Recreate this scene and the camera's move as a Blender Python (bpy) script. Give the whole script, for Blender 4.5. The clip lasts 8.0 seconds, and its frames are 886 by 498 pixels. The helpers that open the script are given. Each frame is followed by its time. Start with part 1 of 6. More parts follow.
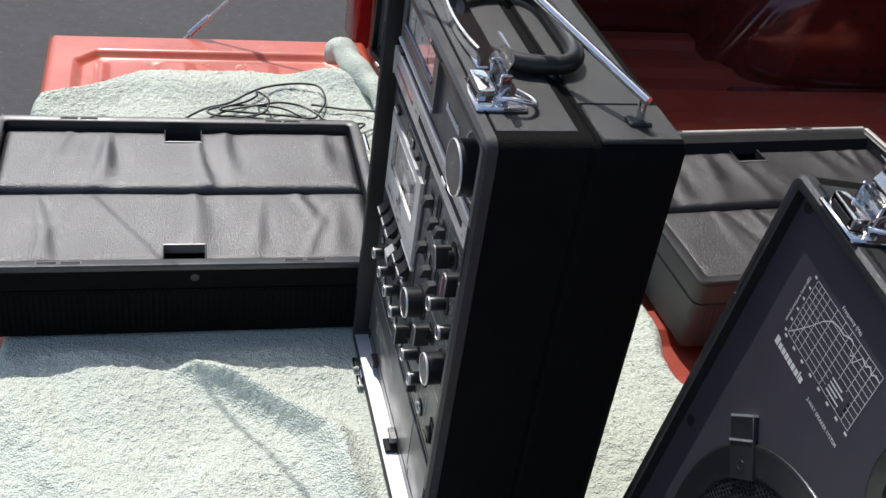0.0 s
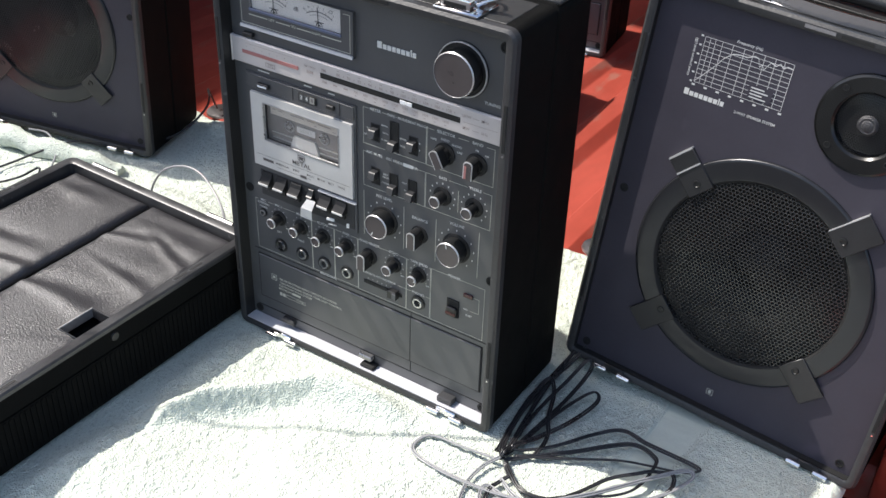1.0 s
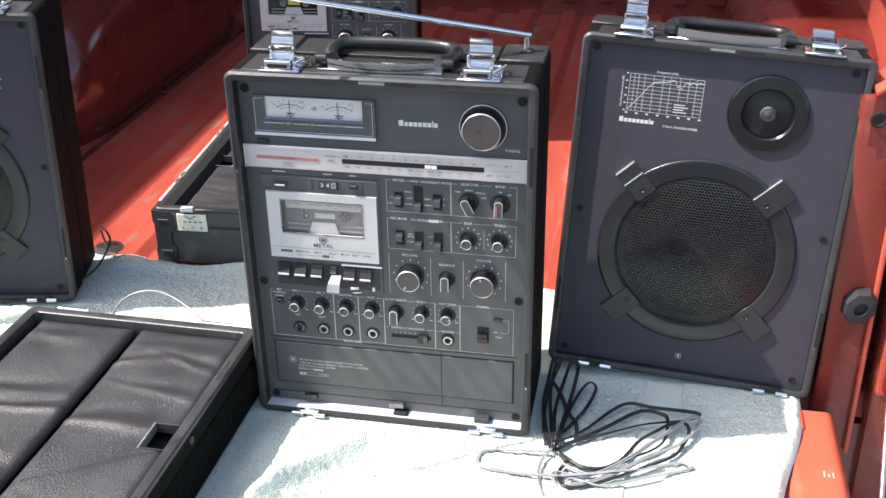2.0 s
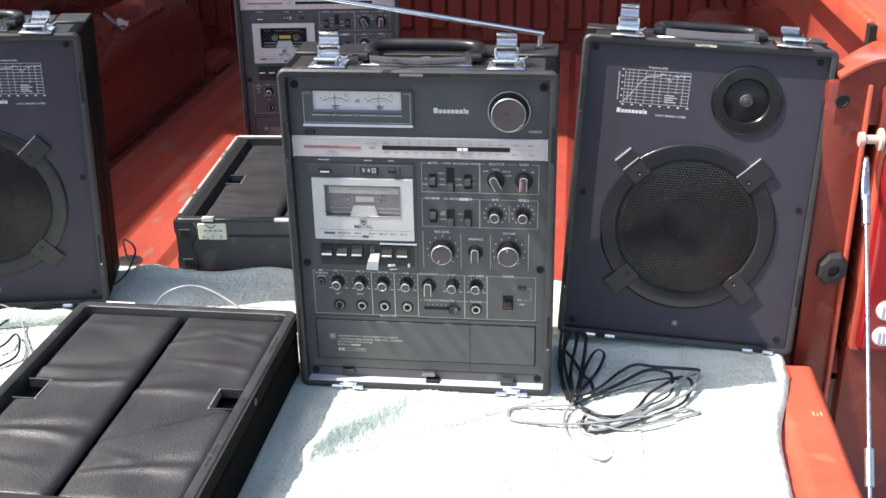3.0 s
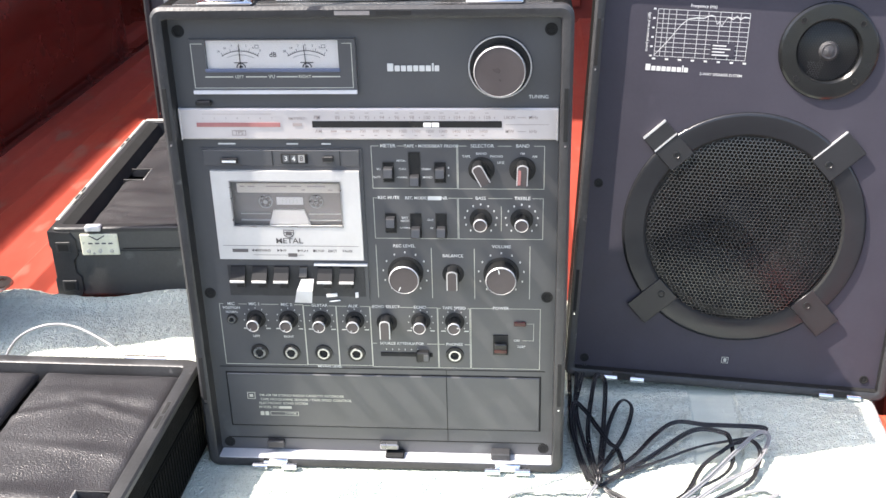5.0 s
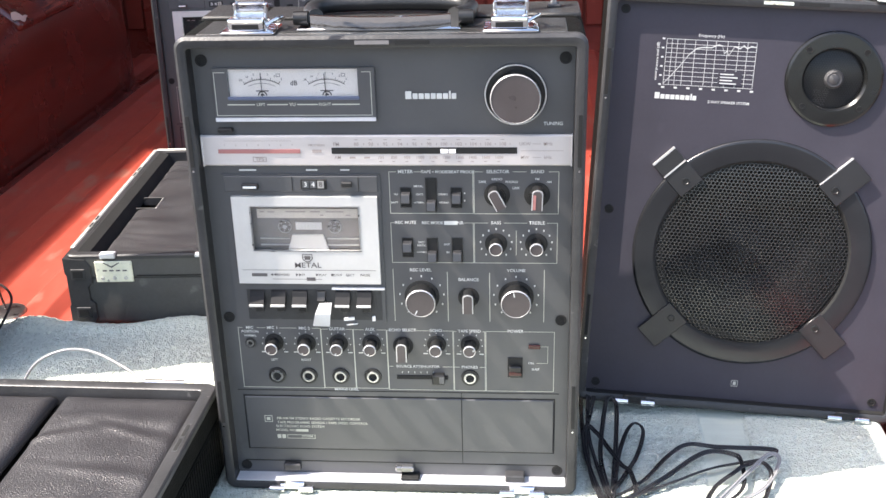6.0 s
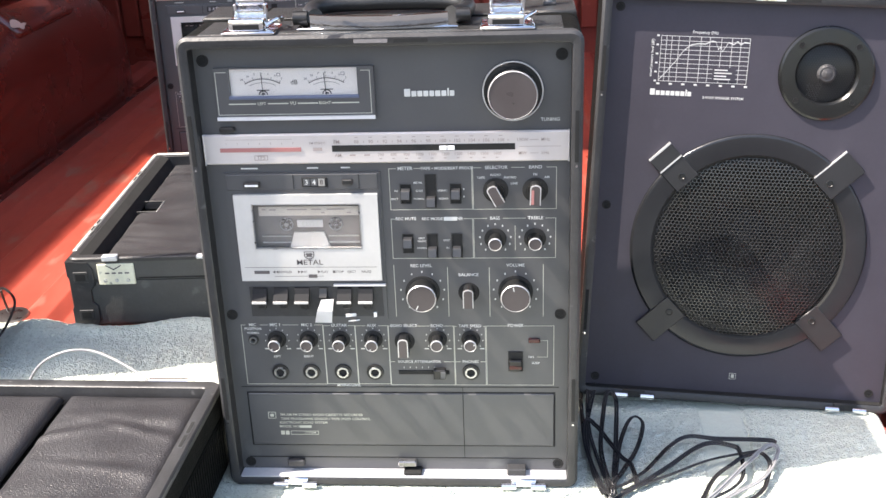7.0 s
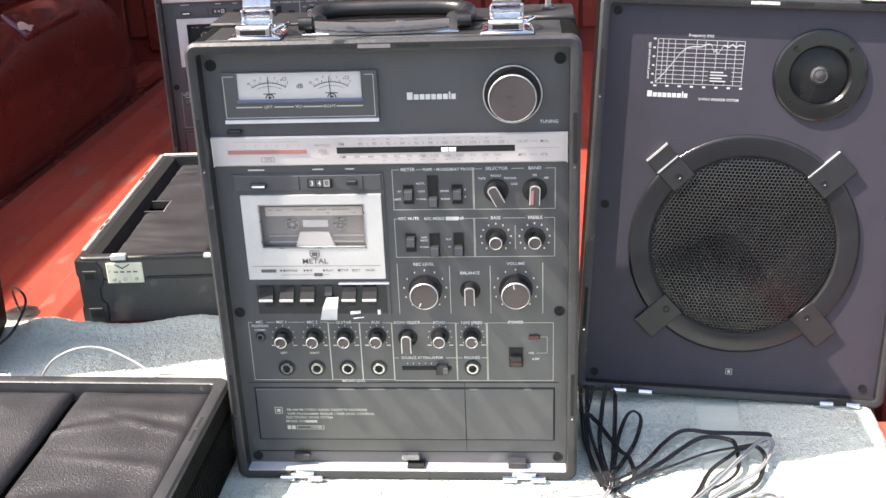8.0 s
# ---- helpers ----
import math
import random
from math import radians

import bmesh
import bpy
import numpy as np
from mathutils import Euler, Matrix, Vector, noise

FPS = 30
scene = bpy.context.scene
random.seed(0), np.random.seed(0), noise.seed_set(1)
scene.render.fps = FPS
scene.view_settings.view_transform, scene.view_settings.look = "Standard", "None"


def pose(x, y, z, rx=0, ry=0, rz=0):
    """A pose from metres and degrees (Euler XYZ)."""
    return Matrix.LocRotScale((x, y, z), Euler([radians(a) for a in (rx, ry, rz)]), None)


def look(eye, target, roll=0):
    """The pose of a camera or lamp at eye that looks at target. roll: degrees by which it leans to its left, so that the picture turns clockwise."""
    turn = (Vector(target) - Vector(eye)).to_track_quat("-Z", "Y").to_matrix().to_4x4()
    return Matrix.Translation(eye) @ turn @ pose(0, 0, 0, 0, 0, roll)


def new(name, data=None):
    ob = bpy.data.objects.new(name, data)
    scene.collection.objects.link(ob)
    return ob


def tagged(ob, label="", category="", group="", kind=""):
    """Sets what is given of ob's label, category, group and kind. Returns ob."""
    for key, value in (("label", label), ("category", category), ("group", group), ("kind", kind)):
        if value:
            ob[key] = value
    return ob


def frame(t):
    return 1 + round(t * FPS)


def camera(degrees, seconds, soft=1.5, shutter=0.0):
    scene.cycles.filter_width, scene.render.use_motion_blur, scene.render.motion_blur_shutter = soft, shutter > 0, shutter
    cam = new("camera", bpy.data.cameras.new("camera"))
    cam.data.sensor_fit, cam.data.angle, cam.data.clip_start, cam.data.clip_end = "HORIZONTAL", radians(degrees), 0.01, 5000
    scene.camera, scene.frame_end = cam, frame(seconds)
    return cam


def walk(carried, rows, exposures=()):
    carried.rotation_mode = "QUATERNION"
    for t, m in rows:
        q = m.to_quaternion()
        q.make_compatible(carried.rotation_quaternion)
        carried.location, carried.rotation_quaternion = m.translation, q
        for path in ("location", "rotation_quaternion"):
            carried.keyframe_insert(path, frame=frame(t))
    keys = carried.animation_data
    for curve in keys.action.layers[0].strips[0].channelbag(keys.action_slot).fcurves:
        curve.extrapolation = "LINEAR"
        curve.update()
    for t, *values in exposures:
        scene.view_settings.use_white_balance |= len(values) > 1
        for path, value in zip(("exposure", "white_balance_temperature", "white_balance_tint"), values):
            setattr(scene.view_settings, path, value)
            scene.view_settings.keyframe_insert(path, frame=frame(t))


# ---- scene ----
cam = camera(44.6, 8.0)
PATH = [
    (0, (0.734, -0.21, 0.77), (-0.835, 0.282, -0.367), 8.8),
    (0.2, (0.701, -0.331, 0.781), (-0.785, 0.332, -0.382), 8.1),
    (0.5, (0.675, -0.55, 0.794), (-0.586, 0.499, -0.351), 5.2),
    (0.7, (0.648, -0.644, 0.803), (-0.43, 0.597, -0.337), 2.6),
    (1, (0.562, -0.741, 0.778), (-0.323, 0.669, -0.331), 2.1),
    (1.2, (0.487, -0.798, 0.785), (-0.261, 0.719, -0.284), 2.3),
    (1.5, (0.414, -0.869, 0.801), (-0.175, 0.757, -0.204), -0.2),
    (1.7, (0.355, -0.942, 0.809), (-0.125, 0.736, -0.167), -0.9),
    (2.8, (0.183, -1.257, 0.773), (-0.027, 0.559, -0.039), -0.4),
    (3, (0.18, -1.259, 0.77), (-0.04, 0.554, -0.045), -1.1),
    (3.5, (0.176, -1.149, 0.728), (-0.027, 0.681, -0.053), -1.1),
    (4, (0.133, -0.968, 0.673), (-0.088, 0.868, -0.089), -0.5),
    (4.5, (0.136, -0.866, 0.619), (-0.022, 0.954, -0.195), -1.7),
    (4.7, (0.135, -0.853, 0.621), (-0.017, 0.953, -0.226), -1.5),
    (5.8, (0.122, -0.878, 0.62), (-0.032, 0.957, -0.161), -1.4),
    (6, (0.118, -0.878, 0.622), (-0.03, 0.958, -0.159), -1.5),
    (6.5, (0.12, -0.884, 0.616), (-0.033, 0.955, -0.154), -1.5),
    (7, (0.117, -0.893, 0.618), (-0.027, 0.947, -0.152), -2.1),
    (7.5, (0.115, -0.905, 0.621), (-0.03, 0.933, -0.154), -2.4),
    (8, (0.12, -0.916, 0.629), (-0.03, 0.922, -0.145), -2.3),
]
walk(cam, [(t, look(eye, target, roll)) for t, eye, target, roll in PATH],
     exposures=[(0, 0.26, 6340, 10), (0.5, 0.59, 6440, 10), (1, 0.84, 6540, 10), (1.5, 1.39, 6490, 10), (2.8, 1.39, 6540, 10), (3, 1.29, 6540, 10), (3.5, 1.09, 6670, 10), (4, 1.54, 6670, 11), (4.5, 1.84, 6720, 12), (6, 1.84, 6820, 12), (8, 1.79, 7020, 13)])

# ---- light: clear midday sky, sun high on the tailgate's far side ----
SUN_WAY = Vector((0.71, 0.13, -1.0)).normalized()
world = bpy.data.worlds.new("sky")
scene.world = world
world.use_nodes = True
wn = world.node_tree.nodes
sky = wn.new("ShaderNodeTexSky")
sky.sky_type = 'NISHITA'
sky.sun_disc = False
sky.sun_elevation = math.asin(-SUN_WAY.z)
sky.sun_rotation = math.atan2(-SUN_WAY.x, -SUN_WAY.y)
sky.air_density, sky.dust_density, sky.ozone_density = 1.0, 2.2, 0.5
wn["Background"].inputs["Strength"].default_value = 0.14
world.node_tree.links.new(sky.outputs["Color"], wn["Background"].inputs["Color"])
sun = new("sun", bpy.data.lights.new("sun", 'SUN'))
sun.data.energy, sun.data.angle, sun.data.color = 3.45, radians(0.53), (1.0, 0.96, 0.9)
sun.matrix_world = Matrix.Translation((-3, -1, 5)) @ SUN_WAY.to_track_quat("-Z", "Y").to_matrix().to_4x4()


# ---- materials ----
def mat(name, col, rough=0.5, metal=0.0, vary=0.12, scale=30.0, bump=0.0, bump_scale=400.0, coat=0.0, spec=0.5,
        spots=None, spot_scale=60.0, spot_cut=0.62, stretch=(1, 1, 1), rough_vary=0.08, sheen=0.0, per_object=0.0):
    """A surface with colour varied at two scales, uneven gloss, fine relief and, if wanted, specks of a second colour."""
    m = bpy.data.materials.new(name)
    m.use_nodes = True
    nt = m.node_tree
    nodes, link = nt.nodes, nt.links.new
    b = nodes["Principled BSDF"]
    co = nodes.new("ShaderNodeTexCoord")
    mp = nodes.new("ShaderNodeMapping")
    mp.inputs["Scale"].default_value = stretch
    link(co.outputs["Object"], mp.inputs["Vector"])
    n1 = nodes.new("ShaderNodeTexNoise")
    n1.inputs["Scale"].default_value, n1.inputs["Detail"].default_value = scale, 5
    n2 = nodes.new("ShaderNodeTexNoise")
    n2.inputs["Scale"].default_value, n2.inputs["Detail"].default_value = scale * 9, 3
    link(mp.outputs["Vector"], n1.inputs["Vector"])
    link(mp.outputs["Vector"], n2.inputs["Vector"])
    add = nodes.new("ShaderNodeMath")
    add.operation = 'MULTIPLY_ADD'
    add.inputs[1].default_value = 0.5
    link(n2.outputs["Fac"], add.inputs[0])
    link(n1.outputs["Fac"], add.inputs[2])
    ramp = nodes.new("ShaderNodeMapRange")
    ramp.inputs["From Min"].default_value, ramp.inputs["From Max"].default_value = 0.45, 1.05
    ramp.inputs["To Min"].default_value, ramp.inputs["To Max"].default_value = 1 - vary, 1 + vary
    link(add.outputs[0], ramp.inputs["Value"])
    tint = nodes.new("ShaderNodeVectorMath")
    tint.operation = 'SCALE'
    tint.inputs[0].default_value = col
    link(ramp.outputs["Result"], tint.inputs["Scale"])
    out = tint.outputs["Vector"]
    if per_object:
        info = nodes.new("ShaderNodeObjectInfo")
        r2 = nodes.new("ShaderNodeMapRange")
        r2.inputs["To Min"].default_value, r2.inputs["To Max"].default_value = 1 - per_object, 1 + per_object
        link(info.outputs["Random"], r2.inputs["Value"])
        t2 = nodes.new("ShaderNodeVectorMath")
        t2.operation = 'SCALE'
        link(out, t2.inputs[0])
        link(r2.outputs["Result"], t2.inputs["Scale"])
        out = t2.outputs["Vector"]
    if spots:
        n3 = nodes.new("ShaderNodeTexNoise")
        n3.inputs["Scale"].default_value, n3.inputs["Detail"].default_value = spot_scale, 6
        link(mp.outputs["Vector"], n3.inputs["Vector"])
        cut = nodes.new("ShaderNodeMapRange")
        cut.inputs["From Min"].default_value, cut.inputs["From Max"].default_value = spot_cut, spot_cut + 0.08
        link(n3.outputs["Fac"], cut.inputs["Value"])
        mix = nodes.new("ShaderNodeMix")
        mix.data_type = 'RGBA'
        link(cut.outputs["Result"], mix.inputs["Factor"])
        link(out, mix.inputs["A"])
        mix.inputs["B"].default_value = (*spots, 1)
        out = mix.outputs["Result"]
    link(out, b.inputs["Base Color"])
    rr = nodes.new("ShaderNodeMapRange")
    rr.inputs["From Min"].default_value, rr.inputs["From Max"].default_value = 0.3, 0.7
    rr.inputs["To Min"].default_value, rr.inputs["To Max"].default_value = max(0.02, rough - rough_vary), min(1, rough + rough_vary)
    link(n1.outputs["Fac"], rr.inputs["Value"])
    link(rr.outputs["Result"], b.inputs["Roughness"])
    b.inputs["Metallic"].default_value = metal
    b.inputs["Coat Weight"].default_value = coat
    b.inputs["Coat Roughness"].default_value = 0.12
    b.inputs["Specular IOR Level"].default_value = spec
    b.inputs["Sheen Weight"].default_value = sheen
    if bump:
        n4 = nodes.new("ShaderNodeTexNoise")
        n4.inputs["Scale"].default_value, n4.inputs["Detail"].default_value = bump_scale, 4
        link(mp.outputs["Vector"], n4.inputs["Vector"])
        bp = nodes.new("ShaderNodeBump")
        bp.inputs["Strength"].default_value, bp.inputs["Distance"].default_value = bump, 0.002
        link(n4.outputs["Fac"], bp.inputs["Height"])
        link(bp.outputs["Normal"], b.inputs["Normal"])
    return m


def glass(name, col=(1, 1, 1), rough=0.02):
    m = bpy.data.materials.new(name)
    m.use_nodes = True
    b = m.node_tree.nodes["Principled BSDF"]
    b.inputs["Base Color"].default_value = (*col, 1)
    b.inputs["Roughness"].default_value = rough
    b.inputs["Transmission Weight"].default_value = 1.0
    b.inputs["IOR"].default_value = 1.2
    return m


CASE = mat("grained_black_vinyl", (0.0085, 0.0085, 0.0082), 0.62, spec=0.03, bump=0.5, bump_scale=900, vary=0.2, spots=(0.025, 0.025, 0.024), spot_scale=25, spot_cut=0.72)
CASE_TOP = mat("charcoal_plastic", (0.024, 0.024, 0.024), 0.42, bump=0.35, bump_scale=1200, vary=0.15, spots=(0.06, 0.06, 0.058), spot_scale=30, spot_cut=0.66)
RIM = mat("worn_dark_aluminium", (0.034, 0.034, 0.036), 0.48, 0.1, vary=0.25, spots=(0.10, 0.10, 0.097), spot_scale=80, spot_cut=0.68, bump=0.2)
LEDGE = mat("satin_aluminium_trim", (0.70, 0.70, 0.73), 0.4, 0.35, vary=0.08)
PANEL = mat("slate_grey_panel_paint", (0.071, 0.0715, 0.075), 0.40, spec=0.6, vary=0.06, bump=0.03, bump_scale=1500, spots=(0.104, 0.105, 0.106), spot_scale=18, spot_cut=0.66)
SPK_PANEL = mat("violet_grey_baffle_paint", (0.050, 0.046, 0.059), 0.42, spec=0.22, vary=0.08, bump=0.12, bump_scale=1500, spots=(0.063, 0.056, 0.073), spot_scale=14, spot_cut=0.66)
BLACK = mat("black_plastic", (0.013, 0.013, 0.0135), 0.4, vary=0.2, bump=0.1)
PIT = mat("matt_black_recess", (0.008, 0.008, 0.008), 0.8, vary=0.2)
KNOB = mat("black_knob_plastic", (0.012, 0.012, 0.012), 0.35, vary=0.15)
KNOBFACE = mat("brown_black_knob_face", (0.072, 0.060, 0.059), 0.35, vary=0.1, scale=60)
CHROME = mat("chrome", (0.84, 0.83, 0.83), 0.08, 1.0, vary=0.05, rough_vary=0.05, bump=0.16, bump_scale=130)
STEEL = mat("brushed_steel", (0.55, 0.55, 0.56), 0.32, 1.0, vary=0.15, stretch=(1, 1, 8))
SILVER = mat("silver_painted_plate", (0.60, 0.585, 0.565), 0.38, 0.25, vary=0.05)
STRIP = mat("silver_dial_scale", (0.60, 0.555, 0.535), 0.34, 0.25, vary=0.06, scale=12)
SLIDER = mat("charcoal_switch_plastic", (0.034, 0.034, 0.036), 0.34, vary=0.1)
# Key grey taken down to near black for the cassette door's shade.
KEYTOP = mat("shade_darkened_key", (0.018, 0.018, 0.019), 0.5, 0.0, spec=0.15, vary=0.1)
KEY = mat("grey_silver_key", (0.085, 0.087, 0.09), 0.45, 0.1, vary=0.1)
PAPER = mat("white_paper_tape", (0.82, 0.81, 0.8), 0.75, vary=0.05)
PRINT = mat("pale_printing_ink", (0.46, 0.46, 0.40), 0.6, vary=0.1)
PRINT_W = mat("white_printing_ink", (0.60, 0.60, 0.58), 0.6, vary=0.08)
PRINT_D = mat("dark_printing_ink", (0.10, 0.09, 0.09), 0.6, vary=0.1)
PRINT_S = mat("faded_brown_scale_ink", (0.36, 0.30, 0.28), 0.6, vary=0.1)
BRIGHT = mat("bright_turned_aluminium", (0.66, 0.65, 0.65), 0.33, 0.55, vary=0.06)
TRAY = mat("grey_olive_tray_plastic", (0.075, 0.074, 0.069), 0.6, vary=0.14, bump=0.3, bump_scale=900, spots=(0.13, 0.13, 0.12), spot_scale=30, spot_cut=0.66)
PRINT_R = mat("faded_red_ink", (0.36, 0.15, 0.14), 0.55, vary=0.1)
METER = mat("white_meter_card", (0.76, 0.715, 0.68), 0.5, vary=0.04)
METERBAR = mat("blue_grey_meter_sill", (0.10, 0.12, 0.19), 0.4, vary=0.1)
LEDRED = mat("dark_red_lens", (0.05, 0.008, 0.008), 0.2, vary=0.05)
YELLOW = mat("yellow_tape_label", (0.75, 0.46, 0.06), 0.55, vary=0.05)
DUSTCAP = mat("grey_gauze_cap", (0.055, 0.053, 0.055), 0.38, 0.3, vary=0.25, scale=160, bump=0.6, bump_scale=900)
CONE = mat("paper_speaker_cone", (0.010, 0.0097, 0.0097), 0.7, vary=0.2, bump=0.3, bump_scale=300)
GRILLE = mat("black_steel_grille", (0.070, 0.070, 0.072), 0.22, 0.65, vary=0.1)
RING = mat("glossy_black_ring", (0.009, 0.0093, 0.0095), 0.22, vary=0.1, bump=0.05)


def turned_metal():
    """Dark metal turned on a lathe: its sheen fans out from the centre."""
    m = mat("dark_turned_metal_ring", (0.032, 0.033, 0.037), 0.20, 0.45, vary=0.1, rough_vary=0.05)
    b = m.node_tree.nodes["Principled BSDF"]
    t = m.node_tree.nodes.new("ShaderNodeTangent")
    t.direction_type, t.axis = 'RADIAL', 'Y'
    b.inputs["Anisotropic"].default_value = 0.8
    m.node_tree.links.new(t.outputs["Tangent"], b.inputs["Tangent"])
    return m


TURNED = turned_metal()
CLAMP = mat("dark_plated_clamp_steel", (0.018, 0.018, 0.02), 0.36, vary=0.15, bump=0.05)
VINYL = mat("quilted_black_vinyl", (0.031, 0.030, 0.0325), 0.36, vary=0.2, bump=0.5, bump_scale=700, scale=14, spots=(0.045, 0.044, 0.043), spot_scale=60, spot_cut=0.70, spec=1.0)
ALU = mat("scuffed_aluminium", (0.55, 0.54, 0.52), 0.4, 0.7, vary=0.15)
RIM_ALU = mat("glossy_grey_metal_rim", (0.27, 0.27, 0.275), 0.3, 0.85, vary=0.2, spots=(0.45, 0.45, 0.44), spot_scale=70, spot_cut=0.66)
RIM_LID = mat("worn_grey_lid_rim", (0.050, 0.050, 0.052), 0.36, 0.25, vary=0.25, spots=(0.17, 0.17, 0.165), spot_scale=80, spot_cut=0.68, bump=0.1)
RIM_PALE = mat("worn_pale_aluminium_edge", (0.60, 0.58, 0.53), 0.45, 0.35, vary=0.18, spots=(0.20, 0.19, 0.18), spot_scale=110, spot_cut=0.64)
TAPE = mat("aged_white_label", (0.80, 0.785, 0.62), 0.6, vary=0.15, spots=(0.3, 0.3, 0.26), spot_scale=120)
PAINT = mat("sun_faded_red_truck_paint", (0.52, 0.097, 0.054), 0.33, vary=0.16, scale=7, coat=0.3, spots=(0.54, 0.135, 0.075), spot_scale=22, spot_cut=0.62, rough_vary=0.12)
# Bed red darkened so the colour carries the shade on walls and wells.
PAINT_IN = mat("shade_darkened_dusty_bed_red", (0.125, 0.019, 0.014), 0.22, vary=0.2, scale=9, coat=0.6, spots=(0.058, 0.016, 0.012), spot_scale=30, spot_cut=0.6, rough_vary=0.15)
# Truck red darkened to put shade on posts, corner panel and bulkhead.
PAINT_JAMB = mat("shade_darkened_brownish_jamb_red", (0.18, 0.029, 0.018), 0.35, vary=0.16, scale=8, coat=0.3, spots=(0.23, 0.055, 0.037), spot_scale=24, spot_cut=0.62, rough_vary=0.12)
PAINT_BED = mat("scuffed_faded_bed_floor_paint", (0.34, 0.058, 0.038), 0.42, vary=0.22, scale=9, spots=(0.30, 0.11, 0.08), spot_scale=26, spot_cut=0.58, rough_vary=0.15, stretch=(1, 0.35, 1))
RUBBER = mat("black_rubber", (0.02, 0.02, 0.02), 0.65, vary=0.2, bump=0.2)
CABLE = mat("black_cable_sheath", (0.022, 0.022, 0.024), 0.3, vary=0.15)
WIRE = mat("grey_wire_sheath", (0.27, 0.27, 0.275), 0.35, vary=0.1)
LAMP_RED = mat("red_tail_lamp_plastic", (0.27, 0.010, 0.013), 0.12, vary=0.1, coat=0.6)
LAMP_CLEAR = mat("clear_ribbed_lamp_plastic", (0.75, 0.72, 0.72), 0.12, vary=0.1, coat=0.6)
PRIMER = mat("pinkish_overspray", (0.58, 0.40, 0.34), 0.5, vary=0.1)
ASPHALT = mat("asphalt", (0.055, 0.054, 0.056), 0.9, vary=0.3, scale=3, bump=1.0, bump_scale=90, spots=(0.12, 0.12, 0.115), spot_scale=70, spot_cut=0.66)
CONCRETE = mat("weathered_concrete", (0.29, 0.245, 0.225), 0.9, vary=0.2, scale=4, bump=0.8, bump_scale=120, spots=(0.20, 0.18, 0.165), spot_scale=60, spot_cut=0.6)
GLASS = glass("clear_plastic")


def towel_material():
    m = mat("pale_green_terry", (0.645, 0.69, 0.60), 0.95, vary=0.10, scale=10, sheen=0.12, spec=0.1, spots=(0.51, 0.555, 0.475), spot_scale=230, spot_cut=0.555)
    nt = m.node_tree
    nodes, link = nt.nodes, nt.links.new
    co = nodes.new("ShaderNodeTexCoord")
    v = nodes.new("ShaderNodeTexVoronoi")
    v.inputs["Scale"].default_value = 500
    n = nodes.new("ShaderNodeTexNoise")
    n.inputs["Scale"].default_value, n.inputs["Detail"].default_value = 160, 5
    link(co.outputs["Object"], v.inputs["Vector"])
    link(co.outputs["Object"], n.inputs["Vector"])
    a = nodes.new("ShaderNodeMath")
    a.operation = 'ADD'
    link(v.outputs["Distance"], a.inputs[0])
    link(n.outputs["Fac"], a.inputs[1])
    bp = nodes.new("ShaderNodeBump")
    bp.inputs["Strength"].default_value, bp.inputs["Distance"].default_value = 0.6, 0.004
    link(a.outputs[0], bp.inputs["Height"])
    link(bp.outputs["Normal"], nodes["Principled BSDF"].inputs["Normal"])
    return m


TERRY = towel_material()
HEM = mat("woven_towel_band", (0.67, 0.72, 0.62), 0.9, vary=0.06, scale=20, bump=0.5, bump_scale=500, stretch=(1, 6, 1), sheen=0.15, spec=0.1)


# ---- mesh helpers ----
def part(name, bm, material, parent=None, label="", smooth=None):
    """Links a bmesh as one mesh object, under parent if given."""
    me = bpy.data.meshes.new(name)
    bmesh.ops.recalc_face_normals(bm, faces=bm.faces)
    bm.to_mesh(me)
    bm.free()
    me.materials.append(material)
    if smooth is not None:
        me.shade_smooth()
        me.set_sharp_from_angle(angle=radians(smooth))
    ob = new(name, me)
    if parent:
        ob.parent = parent
    if label:
        ob["label"] = label
    return ob


def thing(name, m, label, category, group="", kind=""):
    root = new(name)
    root.matrix_world = m
    return tagged(root, label, category, group, kind)


def box(bm, x0, x1, y0, y1, z0, z1, r=0.0, seg=1):
    made = bmesh.ops.create_cube(bm, size=1.0)["verts"]
    for v in made:
        v.co = Vector(((x0 + x1) / 2 + v.co.x * (x1 - x0), (y0 + y1) / 2 + v.co.y * (y1 - y0), (z0 + z1) / 2 + v.co.z * (z1 - z0)))
    if r:
        edges = list({e for v in made for e in v.link_edges})
        bmesh.ops.bevel(bm, geom=edges, offset=r, segments=seg, affect='EDGES', profile=0.5)
    return bm


def boxed(*a, **k):
    return box(bmesh.new(), *a, **k)


def lathe(bm, profile, seg=32, m=None):
    """Turns (radius, height) pairs round local -y: height grows towards the viewer of the panel."""
    rings = []
    for r, h in profile:
        if r < 1e-6:
            rings.append([bm.verts.new((0, -h, 0))])
        else:
            rings.append([bm.verts.new((r * math.cos(2 * math.pi * i / seg), -h, r * math.sin(2 * math.pi * i / seg))) for i in range(seg)])
    for a, b in zip(rings, rings[1:]):
        for i in range(seg):
            j = (i + 1) % seg
            if len(a) == 1 and len(b) == 1:
                continue
            if len(a) == 1:
                bm.faces.new((a[0], b[i], b[j]))
            elif len(b) == 1:
                bm.faces.new((a[i], a[j], b[0]))
            else:
                bm.faces.new((a[i], a[j], b[j], b[i]))
    if m is not None:
        for ring in rings:
            for v in ring:
                v.co = m @ v.co
    return bm


